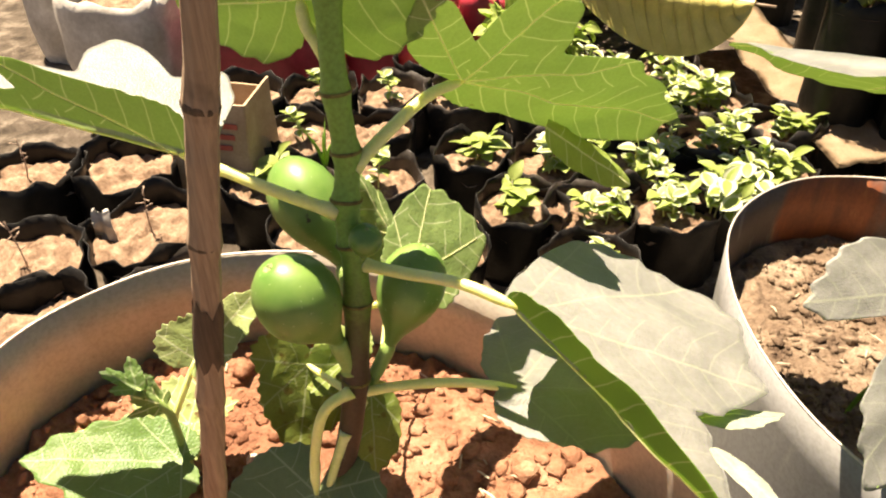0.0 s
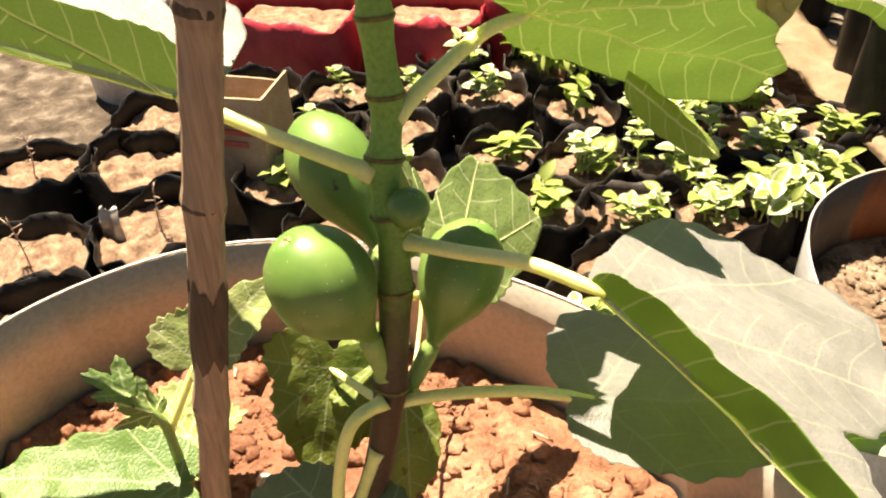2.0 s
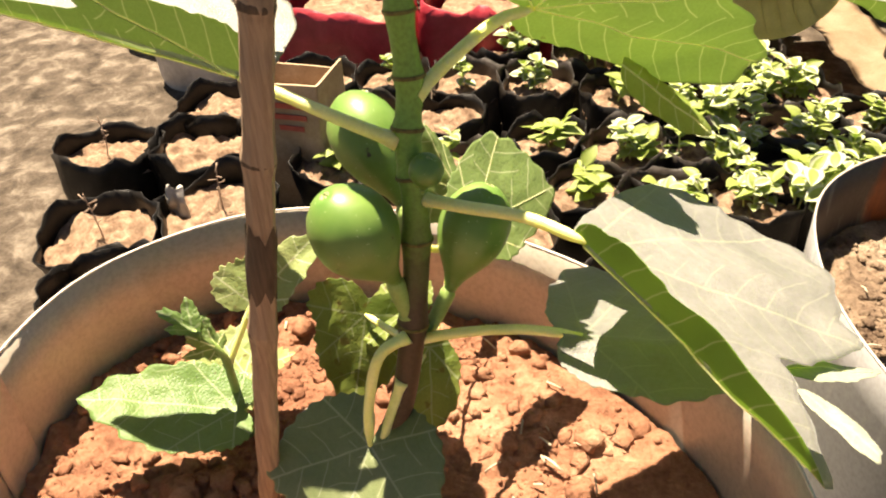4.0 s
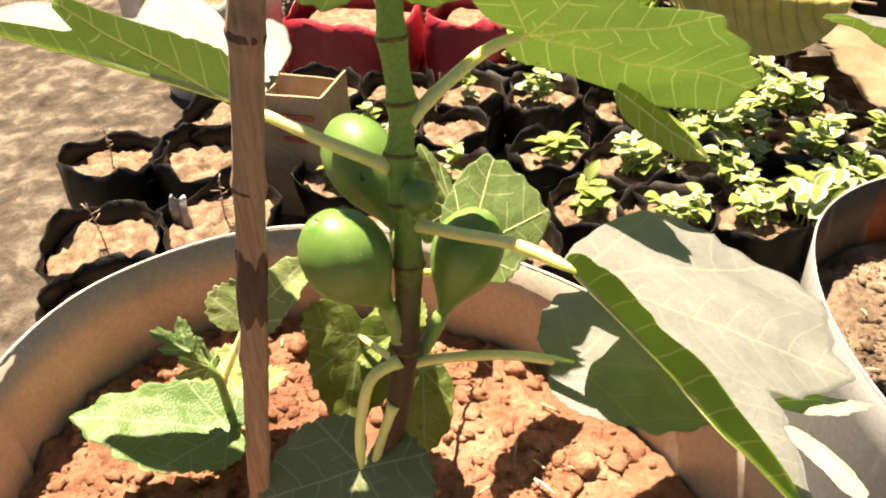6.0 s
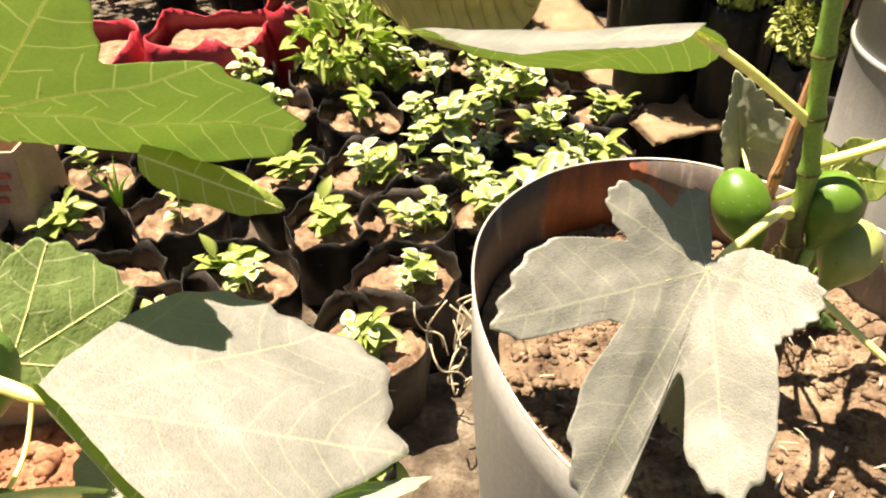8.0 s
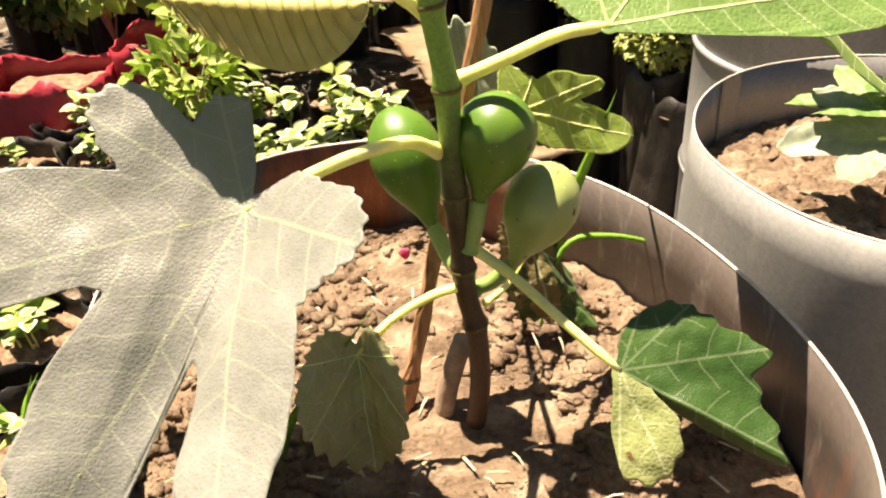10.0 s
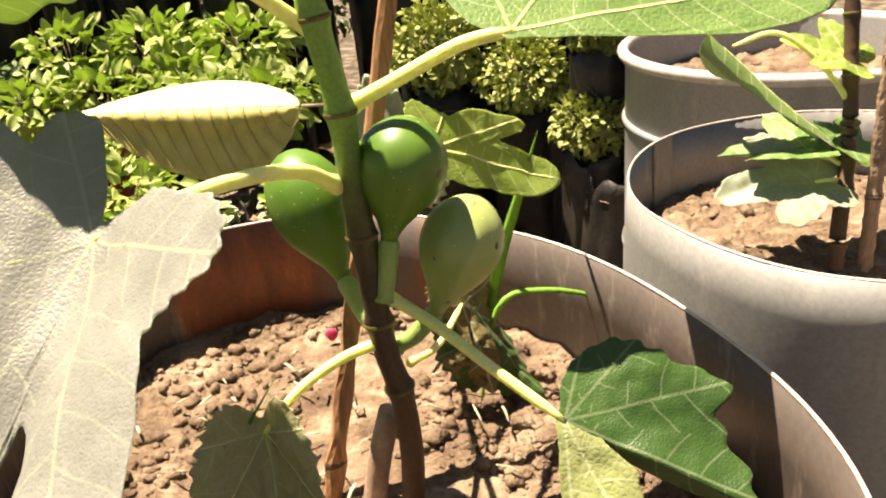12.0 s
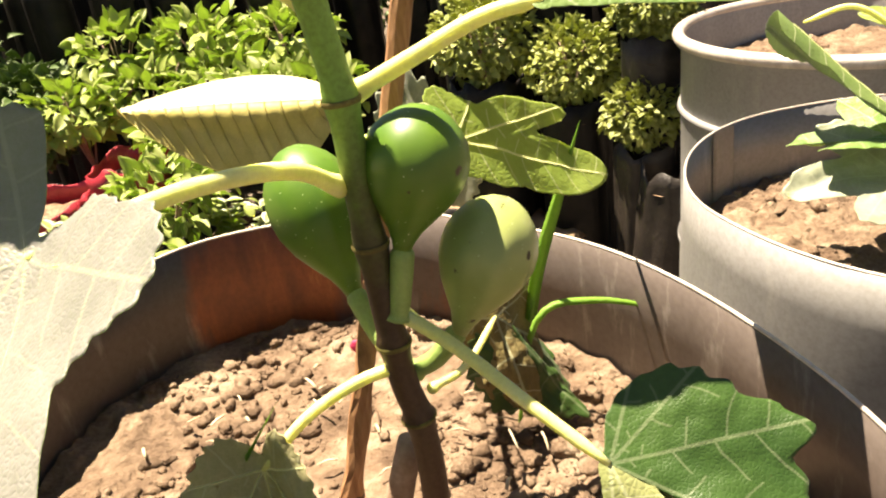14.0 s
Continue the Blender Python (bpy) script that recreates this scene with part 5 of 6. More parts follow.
def seedling_kind(seed, height, count, leaves, spread, label, stems=1):
    """A seedling: stems with pairs of small leaves, each a part."""
    rnd = random.Random(seed)
    bm = bmesh.new()
    lines = []
    for s in range(stems):
        a = rnd.uniform(0, 6.28)
        off = Vector((math.cos(a), math.sin(a), 0)) * (0.010 if stems > 1 else 0)
        lean = Vector((rnd.uniform(-1, 1), rnd.uniform(-1, 1), 0)) * height * 0.3
        line = spline([off - Vector((0, 0, 0.01)), off + lean * 0.3 + Vector((0, 0, height * 0.5)), off + lean + Vector((0, 0, height * rnd.uniform(0.8, 1.1)))], 12)
        tube(bm, line, lambda t: 0.0016 * (1 - 0.6 * t), 6)
        lines.append(line)
    s = thing("seedling", bm, PETIOLE, label, "seedling", "nursery seedlings")
    bpy.context.view_layer.update()
    for k in range(count):
        line = lines[k % stems]
        t = 0.22 + 0.78 * ((k // stems) + 1) / (count / stems)
        p = line[min(12, int(t * 12))]
        me = leaves[rnd.randrange(len(leaves))]
        ob = new("leaf", me)
        ob.parent = s
        yaw = k * 137.5 + rnd.uniform(-25, 25)
        ob.matrix_basis = pose(p.x, p.y, p.z, rnd.uniform(-20, 20), -rnd.uniform(5, 60) * (0.35 + 0.65 * t), yaw) @ Matrix.Scale(1.08 * spread * rnd.uniform(0.7, 1.15), 4)
    return s


BAGS = [bag_kind(k, PLASTIC if k % 3 else PLASTIC_DUST) for k in range(5)]
WIDE_BAGS = [bag_kind(11 + k, PLASTIC, 0.094, 0.15) for k in range(3)]
KINDS = [
    seedling_kind(1, 0.045, 16, [OVAL, OVAL, OVAL_GREEN], 0.95, "bushy seedling with cream-edged oval leaves", 2),
    seedling_kind(2, 0.050, 18, [OVAL, OVAL_GREEN], 0.85, "seedling with whitish green oval leaves", 3),
    seedling_kind(3, 0.040, 18, [OVAL_GREEN, BROAD], 1.0, "bright green seedling with narrow leaves", 2),
    seedling_kind(4, 0.075, 12, [OVAL, OVAL_GREEN], 0.9, "leggy seedling with pale leaves", 1),
    seedling_kind(5, 0.060, 22, [OVAL, OVAL, OVAL_GREEN], 1.0, "dense seedling clump with variegated leaves", 4),
    seedling_kind(6, 0.070, 8, [BROAD], 1.0, "green seedling with broad leaves", 1),
]


def twig_kind(seed):
    rnd = random.Random(seed)
    bm = bmesh.new()
    tube(bm, spline([(0, 0, -0.01), (0.004, 0.002, 0.04), (-0.003, 0.004, 0.09)], 10), lambda t: 0.0016 * (1 - 0.5 * t), 6)
    for k in range(7):
        z = 0.03 + 0.008 * k
        a = rnd.uniform(0, 6.28)
        d = Vector((math.cos(a), math.sin(a), rnd.uniform(-0.2, 0.7))) * rnd.uniform(0.008, 0.018)
        tube(bm, [Vector((0, 0.002, z)), Vector((0, 0.002, z)) + d * 0.6, Vector((0, 0.002, z)) + d], lambda t: 0.0012 * (1 - 0.2 * t) + 0.0012 * max(0, t - 0.6), 5)
    return thing("dry_seedling", bm, TWIG, "withered bare seedling twig in a grow bag", "dead seedling", "withered seedlings")


TWIGS = [twig_kind(3)]
used = {}


def place_kind(kind, m):
    """The first place goes to the kind itself, the others to copies."""
    if kind in used:
        return copy_thing(kind, m)
    used[kind] = True
    kind.matrix_basis = m
    return kind


rnd = random.Random(5)
# rows of bags: x, y, what grows there (0 nothing, 1-6 a seedling, 7 a withered twig)
ROWS = [(-0.74, 0.58, 7), (-0.88, 0.80, 7), (-0.72, 0.86, 0), (-0.585, 0.70, 7), (-0.64, 0.44, 0), (-0.46, 0.56, 0), (-0.45, 0.88, 3), (-0.58, 1.00, 0), (-0.43, 1.05, 4), (-0.30, 1.08, 0),
        (-0.255, 0.91, 4), (-0.31, 0.72, 0), (-0.11, 0.73, 2), (-0.20, 0.64, 2), (-0.02, 0.52, 4), (0.09, 0.60, 2), (0.07, 0.37, 1), (-0.08, 1.02, 3), (0.06, 1.02, 5), (0.01, 0.87, 3),
        (0.14, 0.86, 1), (0.14, 0.72, 1), (0.02, 1.23, 6), (-0.15, 1.26, 5), (0.20, 1.20, 5), (0.21, 1.04, 5), (0.28, 0.90, 1), (0.36, 1.32, 5), (0.36, 1.14, 2), (0.35, 1.00, 3),
        (-0.30, 1.24, 4), (-0.45, 1.22, 4), (-0.61, 1.16, 0), (-0.75, 1.02, 0), (0.46, 1.05, 3), (-0.17, 0.42, 0), (-0.33, 0.52, 0), (0.50, 1.22, 1), (-0.07, 1.42, 6), (0.10, 1.42, 5), (0.28, 1.50, 6), (-0.25, 1.42, 5)]
for i, (x, y, what) in enumerate(ROWS):
    m = pose(x, y, GROUND_Z - 0.004, rnd.uniform(-5, 5), rnd.uniform(-5, 5), rnd.uniform(0, 360))
    wide = x < -0.5
    place_kind(WIDE_BAGS[i % 3] if wide else BAGS[i % 5], m)
    top = GROUND_Z + (0.117 if wide else 0.110)
    if 1 <= what <= 6:
        place_kind(KINDS[what - 1], pose(x + rnd.uniform(-0.012, 0.012), y + rnd.uniform(-0.012, 0.012), top, rnd.uniform(-8, 8), rnd.uniform(-8, 8), rnd.uniform(0, 360)))
        if what in (1, 2, 5):
            copy_thing(KINDS[(what + i) % 3], pose(x + rnd.uniform(-0.03, 0.03), y + rnd.uniform(-0.03, 0.03), top - 0.004, rnd.uniform(-14, 14), rnd.uniform(-14, 14), rnd.uniform(0, 360)))
    elif what == 7:
        place_kind(TWIGS[0], pose(x, y, top, rnd.uniform(-8, 8), rnd.uniform(-8, 8), rnd.uniform(0, 360)))

# the dense bed of variegated plants
for i in range(24):
    x, y = 0.17 + 0.34 * (i % 5) / 4 + rnd.uniform(-0.04, 0.04), 0.92 + 0.52 * (i // 5) / 5 + rnd.uniform(-0.04, 0.04)
    if x > 0.36 + 0.16 * (1.3 - y):
        x -= 0.12
    place_kind(KINDS[(0, 1, 4, 4, 1, 3)[i % 6]], pose(x, y, GROUND_Z + 0.112, rnd.uniform(-14, 14), rnd.uniform(-14, 14), rnd.uniform(0, 360)) @ Matrix.Scale(rnd.uniform(0.9, 1.25), 4))


# ---- the great yellow leaf lying over the seedlings ----
def yellow_leaf():
    e = new("fallen_leaf")
    e.location = (0.20, 1.09, -0.23)
    bpy.context.view_layer.update()
    tagged(e, "large fallen yellow leaf curled like a bowl over the seedlings", "fallen leaf")
    a, b = Vector((0.040, 1.132, -0.128)), Vector((0.364, 1.083, -0.142))
    ax = b - a
    bm = bmesh.new()
    n, w = 60, 18
    tops = []
    for off in (0.0, -0.0006):
        grid = []
        for i in range(n + 1):
            t = i / n
            half = 0.118 * math.sin(math.pi * min(1, t ** 1.35)) ** 0.55 + 0.001
            row = []
            for j in range(w + 1):
                s = j / w * 2 - 1
                rib = 0.0044 * math.sin((t * 12 - abs(s) * 1.2) * 2 * math.pi) * (1 - abs(s) ** 6) * min(1, abs(s) * 4)
                # front half hangs down, back half lies open to the sky
                ang = radians(-74) * min(1, -s * 3) if s < 0 else radians(7) * min(1, s * 3)
                y = s * half * (math.cos(ang) if s > 0 else math.cos(ang))
                z = abs(s) * half * math.sin(ang) + (0.012 * (s * s) if s < 0 else 0)
                p = a + ax * t + Vector((0, y, z + rib + off + 0.003 * math.sin(math.pi * t)))
                row.append(bm.verts.new(p))
            grid.append(row)
        tops.append(grid)
        for i in range(n):
            for j in range(w):
                q = (grid[i][j], grid[i + 1][j], grid[i + 1][j + 1], grid[i][j + 1])
                f = bm.faces.new(q if off == 0 else q[::-1])
                # back half takes the paler colour that stands for sunlight on it
                f.material_index = 1 if j >= w // 2 else 0
    part("blade", bm, [DRY_LEAF, DRY_LEAF_LIT], e)
    vm = bmesh.new()
    tube(vm, [a + ax * t + Vector((0, 0, 0.003 * math.sin(math.pi * min(1, t)) - 0.001)) for t in [k / 20 for k in range(23)]], lambda t: 0.0022 * (0.4 + 0.6 * t), 8)
    part("midrib", vm, TWIG, e)
    for k in range(1, 13):
        lb = bmesh.new()
        pts = []
        for i in range(9):
            s, t = i / 8 * 0.94, min(0.99, k / 13.5 + 0.09 * (i / 8) ** 1.5)
            half = 0.118 * math.sin(math.pi * min(1, t ** 1.35)) ** 0.55 + 0.001
            g = radians(-74) * min(1, s * 3)
            pts.append(a + ax * t + Vector((0, -s * half * math.cos(g) - 0.0015, s * half * math.sin(g) + 0.012 * s * s + 0.003 * math.sin(math.pi * t))))
        tube(lb, pts, lambda t: 0.0020 * (1 - 0.6 * t), 6, False)
        part("lateral_vein", lb, DRY_LEAF, e)


# ---- shrubs, sacks and drums at the back ----
def clump(name, x, y, z, r, count, mesh, label, category, seed, group="", squash=0.85, size=1.0):
    """A rounded shrub: twigs and many small leaves joined into one crown."""
    rnd = random.Random(seed)
    e = new(name)
    e.location = (x, y, z - r)
    bpy.context.view_layer.update()
    tagged(e, label, category, group)
    for k in range(9):
        tb = bmesh.new()
        a, u = rnd.uniform(0, 6.28), rnd.uniform(0.3, 1)
        d = Vector((math.cos(a) * u, math.sin(a) * u, rnd.uniform(0.1, 0.9))) * r
        tube(tb, [Vector((x, y, z - r * 1.25)), Vector((x, y, z - r * 0.5)) + d * 0.3, Vector((x, y, z - r * 0.2)) + d * 0.8], lambda t: 0.003 * (1 - 0.7 * t), 5)
        part("twig", tb, TWIG, e)
    vs, fs = [], []
    src = [v.co.copy() for v in mesh.vertices]
    pol = [list(p.vertices) for p in mesh.polygons]
    for k in range(count):
        d = Vector((rnd.gauss(0, 1), rnd.gauss(0, 1), rnd.gauss(0, 1))).normalized()
        q = r * (rnd.random() ** 0.25) * (1 + 0.22 * noise.noise(d * 2.2 + Vector((seed, 0, 0))))
        p = Vector((x, y, z)) + Vector((d.x, d.y, d.z * squash)) * q
        rot = d.to_track_quat("X", "Z").to_matrix() @ Euler((rnd.uniform(-1, 1), rnd.uniform(-0.9, 0.9), rnd.uniform(-1, 1))).to_matrix()
        sc = size * rnd.uniform(0.6, 1.2)
        b0 = len(vs)
        vs += [tuple(p + rot @ (v * sc)) for v in src]
        fs += [[b0 + i for i in f] for f in pol]
    me = bpy.data.meshes.new("crown")
    me.from_pydata(vs, [], fs)
    me.materials.append(mesh.materials[0])
    me.polygons.foreach_set("use_smooth", [True] * len(fs))
    c = new("crown", me)
    c.parent = e
    c.matrix_parent_inverse = e.matrix_world.inverted()
    return e


def tall_bag(x, y, top, r, mat, seed, label, lean=0.0, name="tall_grow_bag"):
    """A tall standing film bag with long creases and a soft, uneven mouth."""
    bm = bmesh.new()
    n, lev = 36, 14
    rows, inner = [], []
    for j in range(lev + 1):
        t = j / lev
        z = GROUND_Z + (top - GROUND_Z) * t
        ro, ri = [], []
        for k in range(n):
            a = 2 * math.pi * k / n
            q = Vector((math.cos(a) * 2.4, math.sin(a) * 2.4, t * 1.2 + seed * 4))
            rr = r * (0.95 + 0.13 * noise.noise(q) + 0.05 * noise.noise(q * 3))
            zz = z + (0.03 * noise.noise(Vector((math.cos(a) * 2, math.sin(a) * 2, seed))) if t > 0.96 else 0)
            ro.append(bm.verts.new((x + rr * math.cos(a) + lean * t, y + rr * math.sin(a), zz)))
            ri.append(bm.verts.new((x + (rr - 0.002) * math.cos(a) + lean * t, y + (rr - 0.002) * math.sin(a), zz)))
        rows.append(ro)
        inner.append(ri)
    for j in range(lev):
        for k in range(n):
            k2 = (k + 1) % n
            bm.faces.new((rows[j][k], rows[j][k2], rows[j + 1][k2], rows[j + 1][k]))
            bm.faces.new((inner[j][k], inner[j + 1][k], inner[j + 1][k2], inner[j][k2]))
    for k in range(n):
        bm.faces.new((rows[lev][k], rows[lev][(k + 1) % n], inner[lev][(k + 1) % n], inner[lev][k]))
    b = thing(name, bm, mat, label, "grow bag", "tall grow bags")
    bpy.context.view_layer.update()
    sb = bmesh.new()
    bmesh.ops.create_circle(sb, cap_ends=True, segments=24, radius=r * 0.93, matrix=Matrix.Translation((x + lean * 0.92, y, top - 0.03)))
    bmesh.ops.triangulate(sb, faces=sb.faces)
    part("soil_fill", sb, SOIL_BAG, b)
    return b


BUSH = small_leaf_mesh("bush_leaf", 0.016, 0.0060, BUSH_LEAF, 0.3, 1.3, None, 3)
HEDGE = small_leaf_mesh("shade_dark_leaf", 0.030, 0.010, DARK_LEAF, 0.3, 1.4, None, 3)
BANK = small_leaf_mesh("bank_leaf", 0.042, 0.014, SPROUT_LEAF, 0.3, 1.4, None, 4)
yellow_leaf()
SHRUB = "light green rounded shrub in a tall black bag"
for i, (x, y, z, r) in enumerate([(0.725, 1.21, -0.165, 0.075), (0.800, 1.08, -0.225, 0.060), (0.600, 1.30, -0.120, 0.090), (0.82, 1.10, -0.075, 0.06), (0.72, 1.34, 0.02, 0.085), (0.92, 1.28, 0.0, 0.07)]):
    clump("shrub", x, y, z, r, 1500, BUSH, SHRUB, "shrub", 40 + i, "shrubs in bags", 0.85, 0.8 if r < 0.08 else 1.0)
    tall_bag(x, y, z - r * 0.75, r * 0.82, PLASTIC_DUST if i % 2 else PLASTIC, 20 + i, "tall black plastic bag holding a shrub")
for i, (x, y, top, r, lean) in enumerate([(0.80, 1.02, -0.29, 0.055, 0.03), (0.63, 1.62, -0.02, 0.06, 0.0), (0.74, 1.58, 0.03, 0.07, 0.0), (0.88, 1.42, 0.02, 0.08, 0.0), (0.96, 1.56, 0.05, 0.08, 0.0), (1.08, 1.36, 0.05, 0.09, 0.0), (0.60, 1.50, 0.0, 0.06, 0.0)]):
    tall_bag(x, y, top, r, PLASTIC if i else PLASTIC_DUST, 50 + i, "tall black plastic bag standing among the others", lean)
# a bank of green seedlings behind the yellow leaf
for i, (x, y, z, r) in enumerate([(-0.02, 1.42, -0.36, 0.11), (-0.13, 1.86, -0.25, 0.13), (0.07, 1.90, -0.25, 0.14), (0.25, 1.66, -0.26, 0.12), (0.14, 1.72, -0.27, 0.12), (-0.28, 1.82, -0.25, 0.12), (0.02, 1.66, -0.30, 0.12), (-0.02, 2.02, -0.17, 0.13), (-0.22, 2.0, -0.17, 0.13), (0.20, 1.96, -0.18, 0.12)]):
    clump("seedling_clump", x, y, z, r, 240, BANK, "lush patch of bright green seedlings", "seedlings", 70 + i, "seedling bank", 0.55, 1.0)
for k in range(22):
    bx = -0.62 + 0.125 * (k % 11) + 0.03 * math.sin(k * 2.3)
    by = (2.16 if k < 11 else 2.42) + 0.05 * math.sin(k * 1.7)
    tall_bag(bx, by, 0.01 + 0.05 * math.sin(k * 3.1) + (0.06 if k > 10 else 0), 0.06, PLASTIC, 200 + k, "tall black plastic bag standing in a row")
# filler shrubs behind the bags, coloured dark to stand for the shade there
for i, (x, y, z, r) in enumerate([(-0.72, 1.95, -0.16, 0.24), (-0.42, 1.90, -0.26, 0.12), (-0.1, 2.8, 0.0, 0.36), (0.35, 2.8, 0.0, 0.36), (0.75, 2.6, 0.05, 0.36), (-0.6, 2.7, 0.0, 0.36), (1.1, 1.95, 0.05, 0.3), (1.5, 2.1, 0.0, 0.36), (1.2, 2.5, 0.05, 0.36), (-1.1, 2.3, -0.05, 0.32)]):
    clump("dark_shrub", x, y, z, r, 1500, HEDGE, "dark filler shrub at the back, shade put into its leaf colour", "shrub", 90 + i, "shaded shrubs", 0.9, 1.2)


def sack(x, y, w, d, top, mat, seed, label, name="plastic_sack"):
    """A slumped sack: a soft box with creases and an open, folded mouth."""
    bm = bmesh.new()
    n, lev = 40, 10
    rows, inner = [], []
    for j in range(lev + 1):
        t = j / lev
        ro, ri = [], []
        for k in range(n):
            a = 2 * math.pi * k / n
            ca, sa = math.cos(a), math.sin(a)
            e = (abs(ca) ** 4 + abs(sa) ** 4) ** -0.25
            q = Vector((ca * 2, sa * 2, t * 1.6 + seed * 3))
            f = 1 + 0.10 * noise.noise(q) + 0.06 * noise.noise(q * 3) + 0.06 * math.sin(math.pi * t)
            z = GROUND_Z + (top - GROUND_Z) * t + (0.03 * noise.noise(Vector((ca * 2, sa * 2, seed + 5))) if t > 0.95 else 0)
            ro.append(bm.verts.new((x + w * e * ca * f, y + d * e * sa * f, z)))
            ri.append(bm.verts.new((x + (w - 0.003) * e * ca * f, y + (d - 0.003) * e * sa * f, z)))
        rows.append(ro)
        inner.append(ri)
    for j in range(lev):
        for k in range(n):
            k2 = (k + 1) % n
            bm.faces.new((rows[j][k], rows[j][k2], rows[j + 1][k2], rows[j + 1][k]))
            bm.faces.new((inner[j][k], inner[j + 1][k], inner[j + 1][k2], inner[j][k2]))
    for k in range(n):
        bm.faces.new((rows[lev][k], rows[lev][(k + 1) % n], inner[lev][(k + 1) % n], inner[lev][k]))
    s = thing(name, bm, mat, label, "sack", "sacks at the back")
    bpy.context.view_layer.update()
    sb = bmesh.new()
    bmesh.ops.create_grid(sb, x_segments=12, y_segments=12, size=1.0)
    for v in sb.verts:
        v.co = Vector((x + v.co.x * w * 0.8, y + v.co.y * d * 0.8, top - 0.04 + 0.012 * noise.noise(v.co * 4)))
    part("soil_fill", sb, SOIL_BAG, s)
    return s


sack(-0.66, 1.50, 0.16, 0.12, -0.37, RED_FILM, 1, "red plastic sack of soil with an open mouth")
sack(-0.34, 1.56, 0.13, 0.11, -0.37, RED_FILM, 2, "red plastic sack of soil with an open mouth")
sack(-0.14, 1.66, 0.08, 0.10, -0.34, RED_FILM, 3, "red plastic sack of soil with an open mouth")
sack(-0.99, 1.42, 0.13, 0.12, -0.30, WHITE_FILM, 4, "whitish plastic sack of soil")
sack(-1.20, 1.62, 0.15, 0.12, -0.28, WHITE_FILM, 5, "whitish plastic sack of soil")


def carton():
    e = new("cardboard_box")
    e.location = (-0.55, 0.93, GROUND_Z)
    bpy.context.view_layer.update()
    tagged(e, "open cardboard box with faded red print", "cardboard box")
    x, y, w, d, top = -0.55, 0.95, 0.075, 0.060, -0.30
    walls = [((x, y - d), (2 * w, 0.004)), ((x, y + d), (2 * w, 0.004)), ((x - w, y), (0.004, 2 * d)), ((x + w, y), (0.004, 2 * d))]
    for k, ((cx, cy), (sx, sy)) in enumerate(walls):
        bm = bmesh.new()
        h = top - GROUND_Z - 0.02 * k * (k < 3)
        bmesh.ops.create_cube(bm, size=1.0, matrix=Matrix.Translation((cx, cy, GROUND_Z + h / 2)) @ Matrix.Diagonal((sx, sy, h, 1)))
        bmesh.ops.subdivide_edges(bm, edges=bm.edges, cuts=5, use_grid_fill=True)
        for v in bm.verts:
            v.co += Vector((noise.noise(v.co * 9), noise.noise(v.co * 9 + Vector((4, 0, 0))), 0.6 * noise.noise(v.co * 14))) * 0.006
        part("side_panel", bm, CARD, e, smooth=False)
    for k in range(3):
        bm = bmesh.new()
        bmesh.ops.create_cube(bm, size=1.0, matrix=Matrix.Translation((x + 0.02, y - d - 0.006, -0.34 - 0.022 * k)) @ Matrix.Diagonal((0.08 - 0.016 * k, 0.002, 0.010, 1)))
        part("print_bar", bm, CARD_PRINT, e, "faded red printed bar", smooth=False)
    bm = bmesh.new()
    bmesh.ops.create_grid(bm, x_segments=10, y_segments=10, size=1.0)
    for v in bm.verts:
        v.co = Vector((x + v.co.x * w * 0.95, y + v.co.y * d * 0.95, -0.37 + 0.012 * noise.noise(v.co * 3)))
    part("soil_fill", bm, SOIL_BAG, e)


def drum(x, y, r, top, label, mat):
    """A big sheet drum with a rolled lip, open at the top, filled with soil."""
    bm = bmesh.new()
    n = 96
    prof = [(r, GROUND_Z), (r, GROUND_Z + 0.2), (r + 0.003, GROUND_Z + 0.205), (r, GROUND_Z + 0.21), (r, top - 0.02), (r + 0.006, top - 0.014), (r + 0.009, top - 0.006), (r + 0.006, top), (r, top - 0.001), (r - 0.003, top - 0.008), (r - 0.003, GROUND_Z + 0.1)]
    rows = [[bm.verts.new((x + (pr + 0.004 * noise.noise(Vector((math.cos(2 * math.pi * k / n) * 1.5, math.sin(2 * math.pi * k / n) * 1.5, z * 3)))) * math.cos(2 * math.pi * k / n), y + pr * math.sin(2 * math.pi * k / n), z)) for k in range(n)] for pr, z in prof]
    for a, b in zip(rows, rows[1:]):
        for k in range(n):
            bm.faces.new((a[k], a[(k + 1) % n], b[(k + 1) % n], b[k]))
    dr = thing("metal_drum", bm, mat, label, "drum")
    bpy.context.view_layer.update()
    lip = bmesh.new()
    tube(lip, [Vector((x + (r + 0.004) * math.cos(2 * math.pi * k / n), y + (r + 0.004) * math.sin(2 * math.pi * k / n), top - 0.006)) for k in range(n + 1)], 0.0075, 10, False)
    part("rolled_lip", lip, RIM_EDGE, dr, "bright rolled lip")
    for h in (0.2, 0.38):
        hb = bmesh.new()
        tube(hb, [Vector((x + (r + 0.001) * math.cos(2 * math.pi * k / n), y + (r + 0.001) * math.sin(2 * math.pi * k / n), GROUND_Z + h)) for k in range(n + 1)], 0.005, 8, False)
        part("hoop", hb, mat, dr, "raised hoop pressed into the drum")
    earth("soil_bed", x, y, (r - 0.006, r - 0.006), 0, top - 0.06, SOIL_TAN, "dry soil inside the big metal drum", 150, 0.008, 0.0, 77)
    return dr


carton()
drum(0.995, 0.88, 0.20, -0.085, "big dull metal drum with a rolled lip", SHEET_PALE)


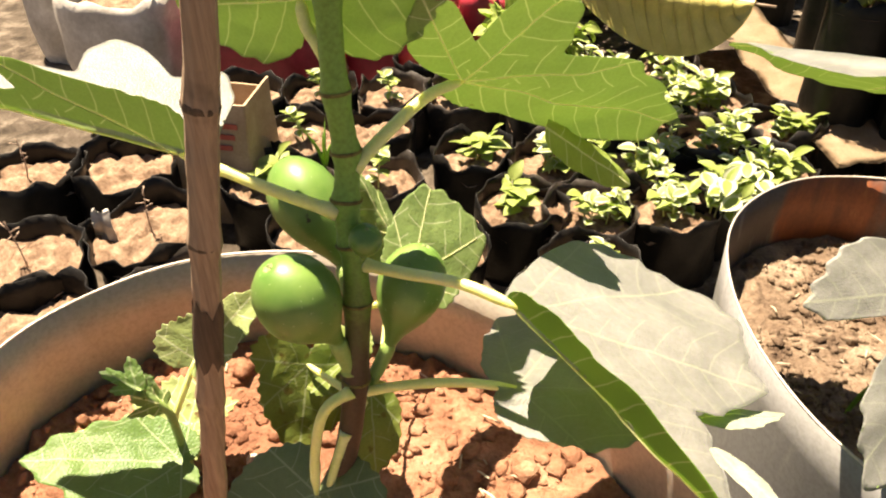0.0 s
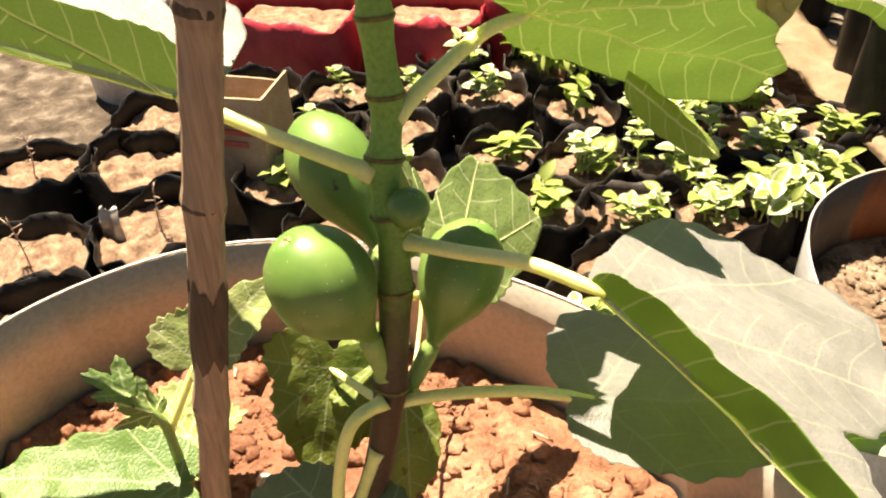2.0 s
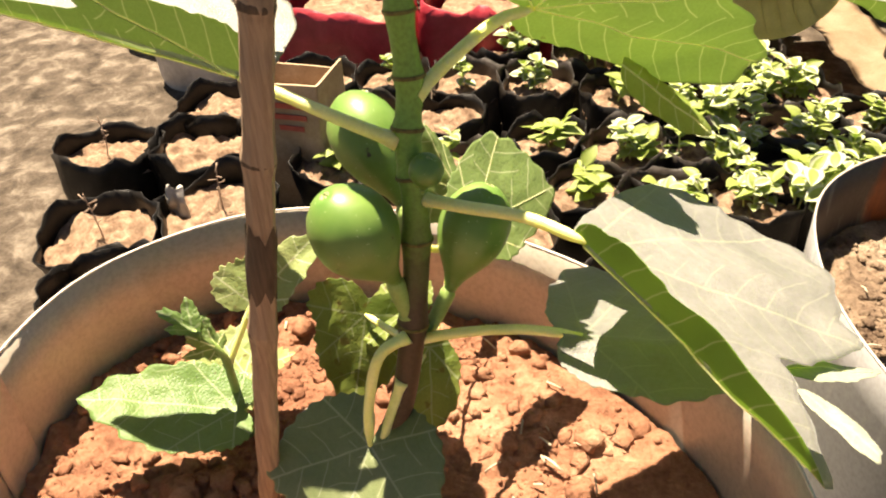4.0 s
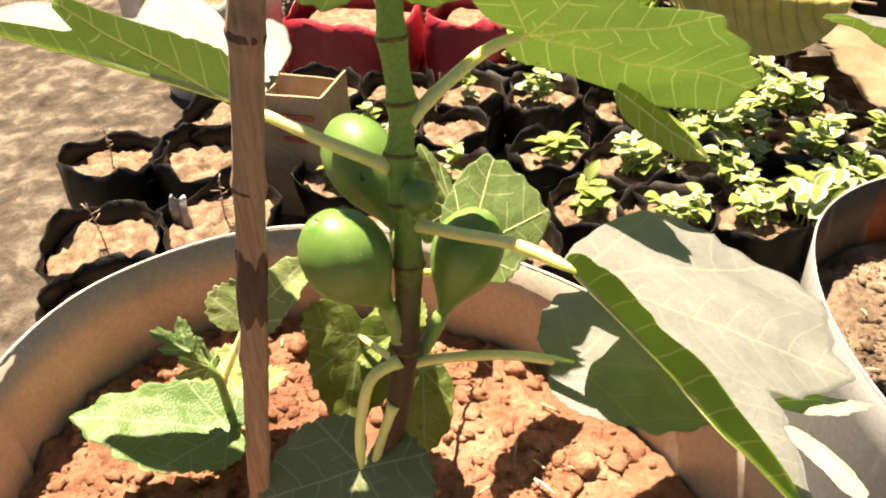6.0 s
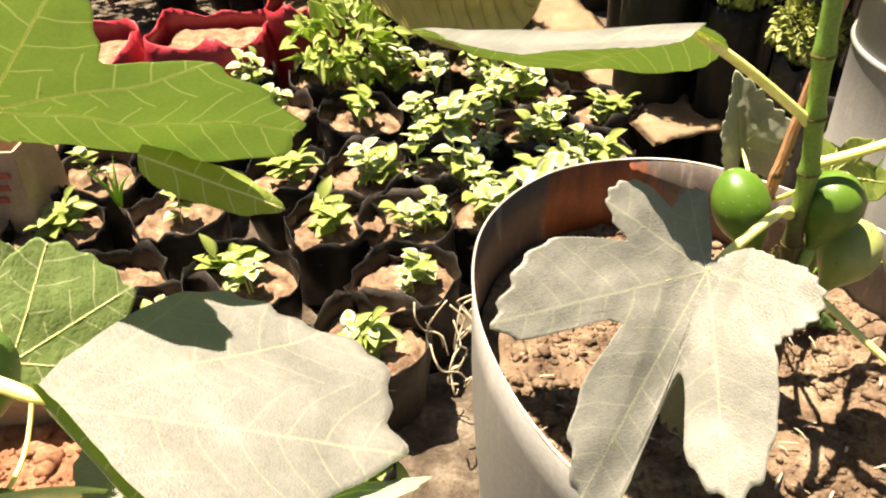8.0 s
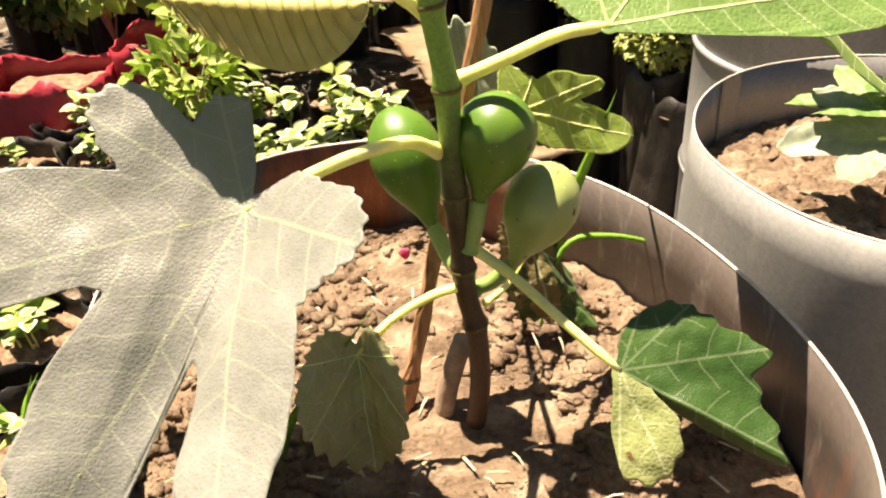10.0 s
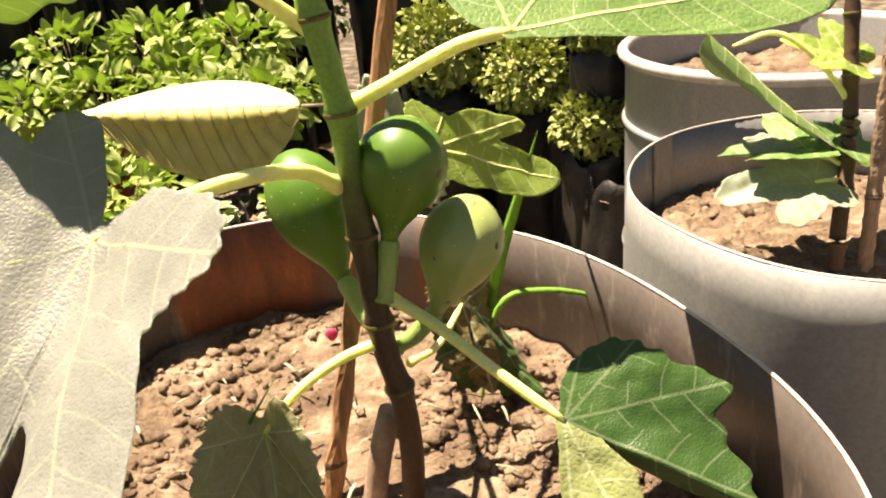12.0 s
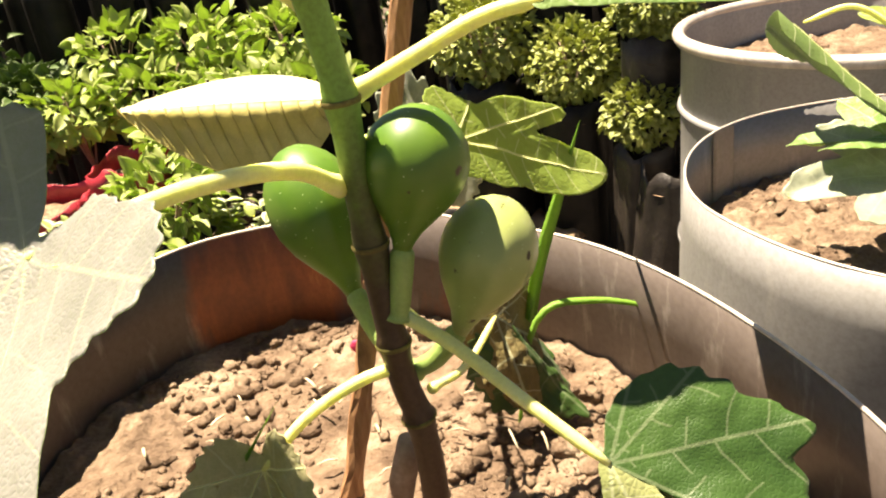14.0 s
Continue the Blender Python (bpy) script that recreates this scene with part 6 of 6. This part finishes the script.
def mat_strip():
    """A strip of pale sacking on the ground between the bags."""
    bm = bmesh.new()
    a, b = Vector((0.41, 1.90, 0)), Vector((0.64, 1.10, 0))
    ax, n = b - a, 40
    side = Vector((ax.y, -ax.x, 0)).normalized()
    rows = []
    for i in range(n + 1):
        t = i / n
        row = []
        for j in range(9):
            s = j / 8 * 2 - 1
            p = a + ax * t + side * s * (0.075 + 0.02 * noise.noise(Vector((t * 5, s, 3))))
            row.append(bm.verts.new((p.x, p.y, GROUND_Z + 0.13 + 0.02 * noise.noise(Vector((t * 9, s * 1.5, 1))))))
        rows.append(row)
    for r0, r1 in zip(rows, rows[1:]):
        for j in range(8):
            bm.faces.new((r0[j], r0[j + 1], r1[j + 1], r1[j]))
    bmesh.ops.solidify(bm, geom=bm.faces, thickness=0.004)
    thing("sacking_strip", bm, CARD, "strip of pale brown sacking over the bags", "sacking")


mat_strip()


def plastic_scrap(x, y, z, s, seed):
    bm = bmesh.new()
    bmesh.ops.create_grid(bm, x_segments=10, y_segments=14, size=1.0)
    for v in bm.verts:
        u, w = v.co.x, v.co.y
        taper = 1 - 0.35 * w
        v.co = Vector((x + u * s * 0.5 * taper, y + s * 0.3 * noise.noise(Vector((u * 1.5, w * 1.5, seed))), z + w * s + s * 0.2 * noise.noise(Vector((u * 2, w * 2, seed + 3)))))
    bmesh.ops.solidify(bm, geom=bm.faces, thickness=0.001)
    thing("plastic_scrap", bm, WHITE_FILM, "torn scrap of whitish plastic film between bags", "plastic scrap")


plastic_scrap(-0.658, 0.68, -0.44, 0.042, 1)


def root_twig():
    bm = bmesh.new()
    tube(bm, spline([(-0.235, 0.030, -0.103), (-0.205, 0.040, -0.094), (-0.175, 0.034, -0.096), (-0.15, 0.030, -0.100)], 20), 0.0019, 8)
    thing("root_twig", bm, PETIOLE, "thin pale rootlet lying on the red earth", "twig")


root_twig()


def shell():
    """A small empty snail shell: a coil that widens to its mouth."""
    bm = bmesh.new()
    pts = [Vector((-0.086, 0.031, -0.094)) + Vector((math.cos(a * 0.42), 0.25 * math.sin(a * 0.42), math.sin(a * 0.42))) * (0.0022 + 0.00016 * a) for a in range(26)]
    tube(bm, pts, lambda t: 0.0007 + 0.0011 * t, 8)
    thing("snail_shell", bm, WHITE_FILM, "small white empty snail shell on the red earth", "snail shell")


shell()


def litter(x, y, r, z, count, seed, label):
    """Bits of straw and pale chaff strewn on a soil bed."""
    rnd = random.Random(seed)
    bm = bmesh.new()
    for k in range(count):
        a, d = rnd.uniform(0, 6.28), r * math.sqrt(rnd.random())
        c = Vector((x + d * math.cos(a), y + d * math.sin(a), z + rnd.uniform(0.004, 0.010)))
        b, ln = rnd.uniform(0, 6.28), rnd.uniform(0.004, 0.017)
        v = Vector((math.cos(b), math.sin(b), rnd.uniform(-0.25, 0.35))) * ln
        tube(bm, [c - v * 0.5, c + Vector((0, 0, rnd.uniform(0, 0.002))), c + v * 0.5], rnd.uniform(0.0005, 0.0012), 5, True, 0.5)
    thing("straw_litter", bm, STRAW, label, "straw", kind="stuff")


STRAW = two_scale("dry_straw", [(0.3, (0.42, 0.34, 0.22)), (0.7, (0.68, 0.60, 0.46))], 60, 300, 0.4, 0.8, 0.2)[0]
litter(0.416, 0.208, 0.155, -0.138, 90, 5, "bits of straw and chaff on the tan soil")
litter(-0.055, -0.040, 0.19, -0.108, 40, 6, "bits of straw on the red earth")


def dry_stems(x, y, z, seed):
    e = new("dead_weed")
    e.location = (x, y, z)
    bpy.context.view_layer.update()
    tagged(e, "dead weed with a tangle of thin pale stems", "dead weed")
    rnd = random.Random(seed)
    for k in range(6):
        bm = bmesh.new()
        p = Vector((x + rnd.uniform(-0.02, 0.02), y + rnd.uniform(-0.02, 0.02), z))
        pts = [p]
        for i in range(4):
            p = p + Vector((rnd.uniform(-0.02, 0.02), rnd.uniform(-0.02, 0.02), rnd.uniform(0.005, 0.03)))
            pts.append(p)
        tube(bm, spline(pts, 16), 0.0013, 5)
        part("stem", bm, STRAW, e)


dry_stems(0.205, 0.60, -0.46, 3)
dry_stems(0.225, 0.54, -0.46, 4)
TUFTS = [(-0.35, 0.925), (-0.02, 0.52)]
for i, (x, y) in enumerate(TUFTS):
    for k in range(4):
        a = k * 1.7 + i
        blade_of_grass([(x, y, GROUND_Z + 0.12), (x + 0.012 * math.cos(a), y + 0.012 * math.sin(a), GROUND_Z + 0.17), (x + 0.04 * math.cos(a), y + 0.04 * math.sin(a), GROUND_Z + 0.20 + 0.01 * k)], 0.003, "thin blade of grass growing from a bag")
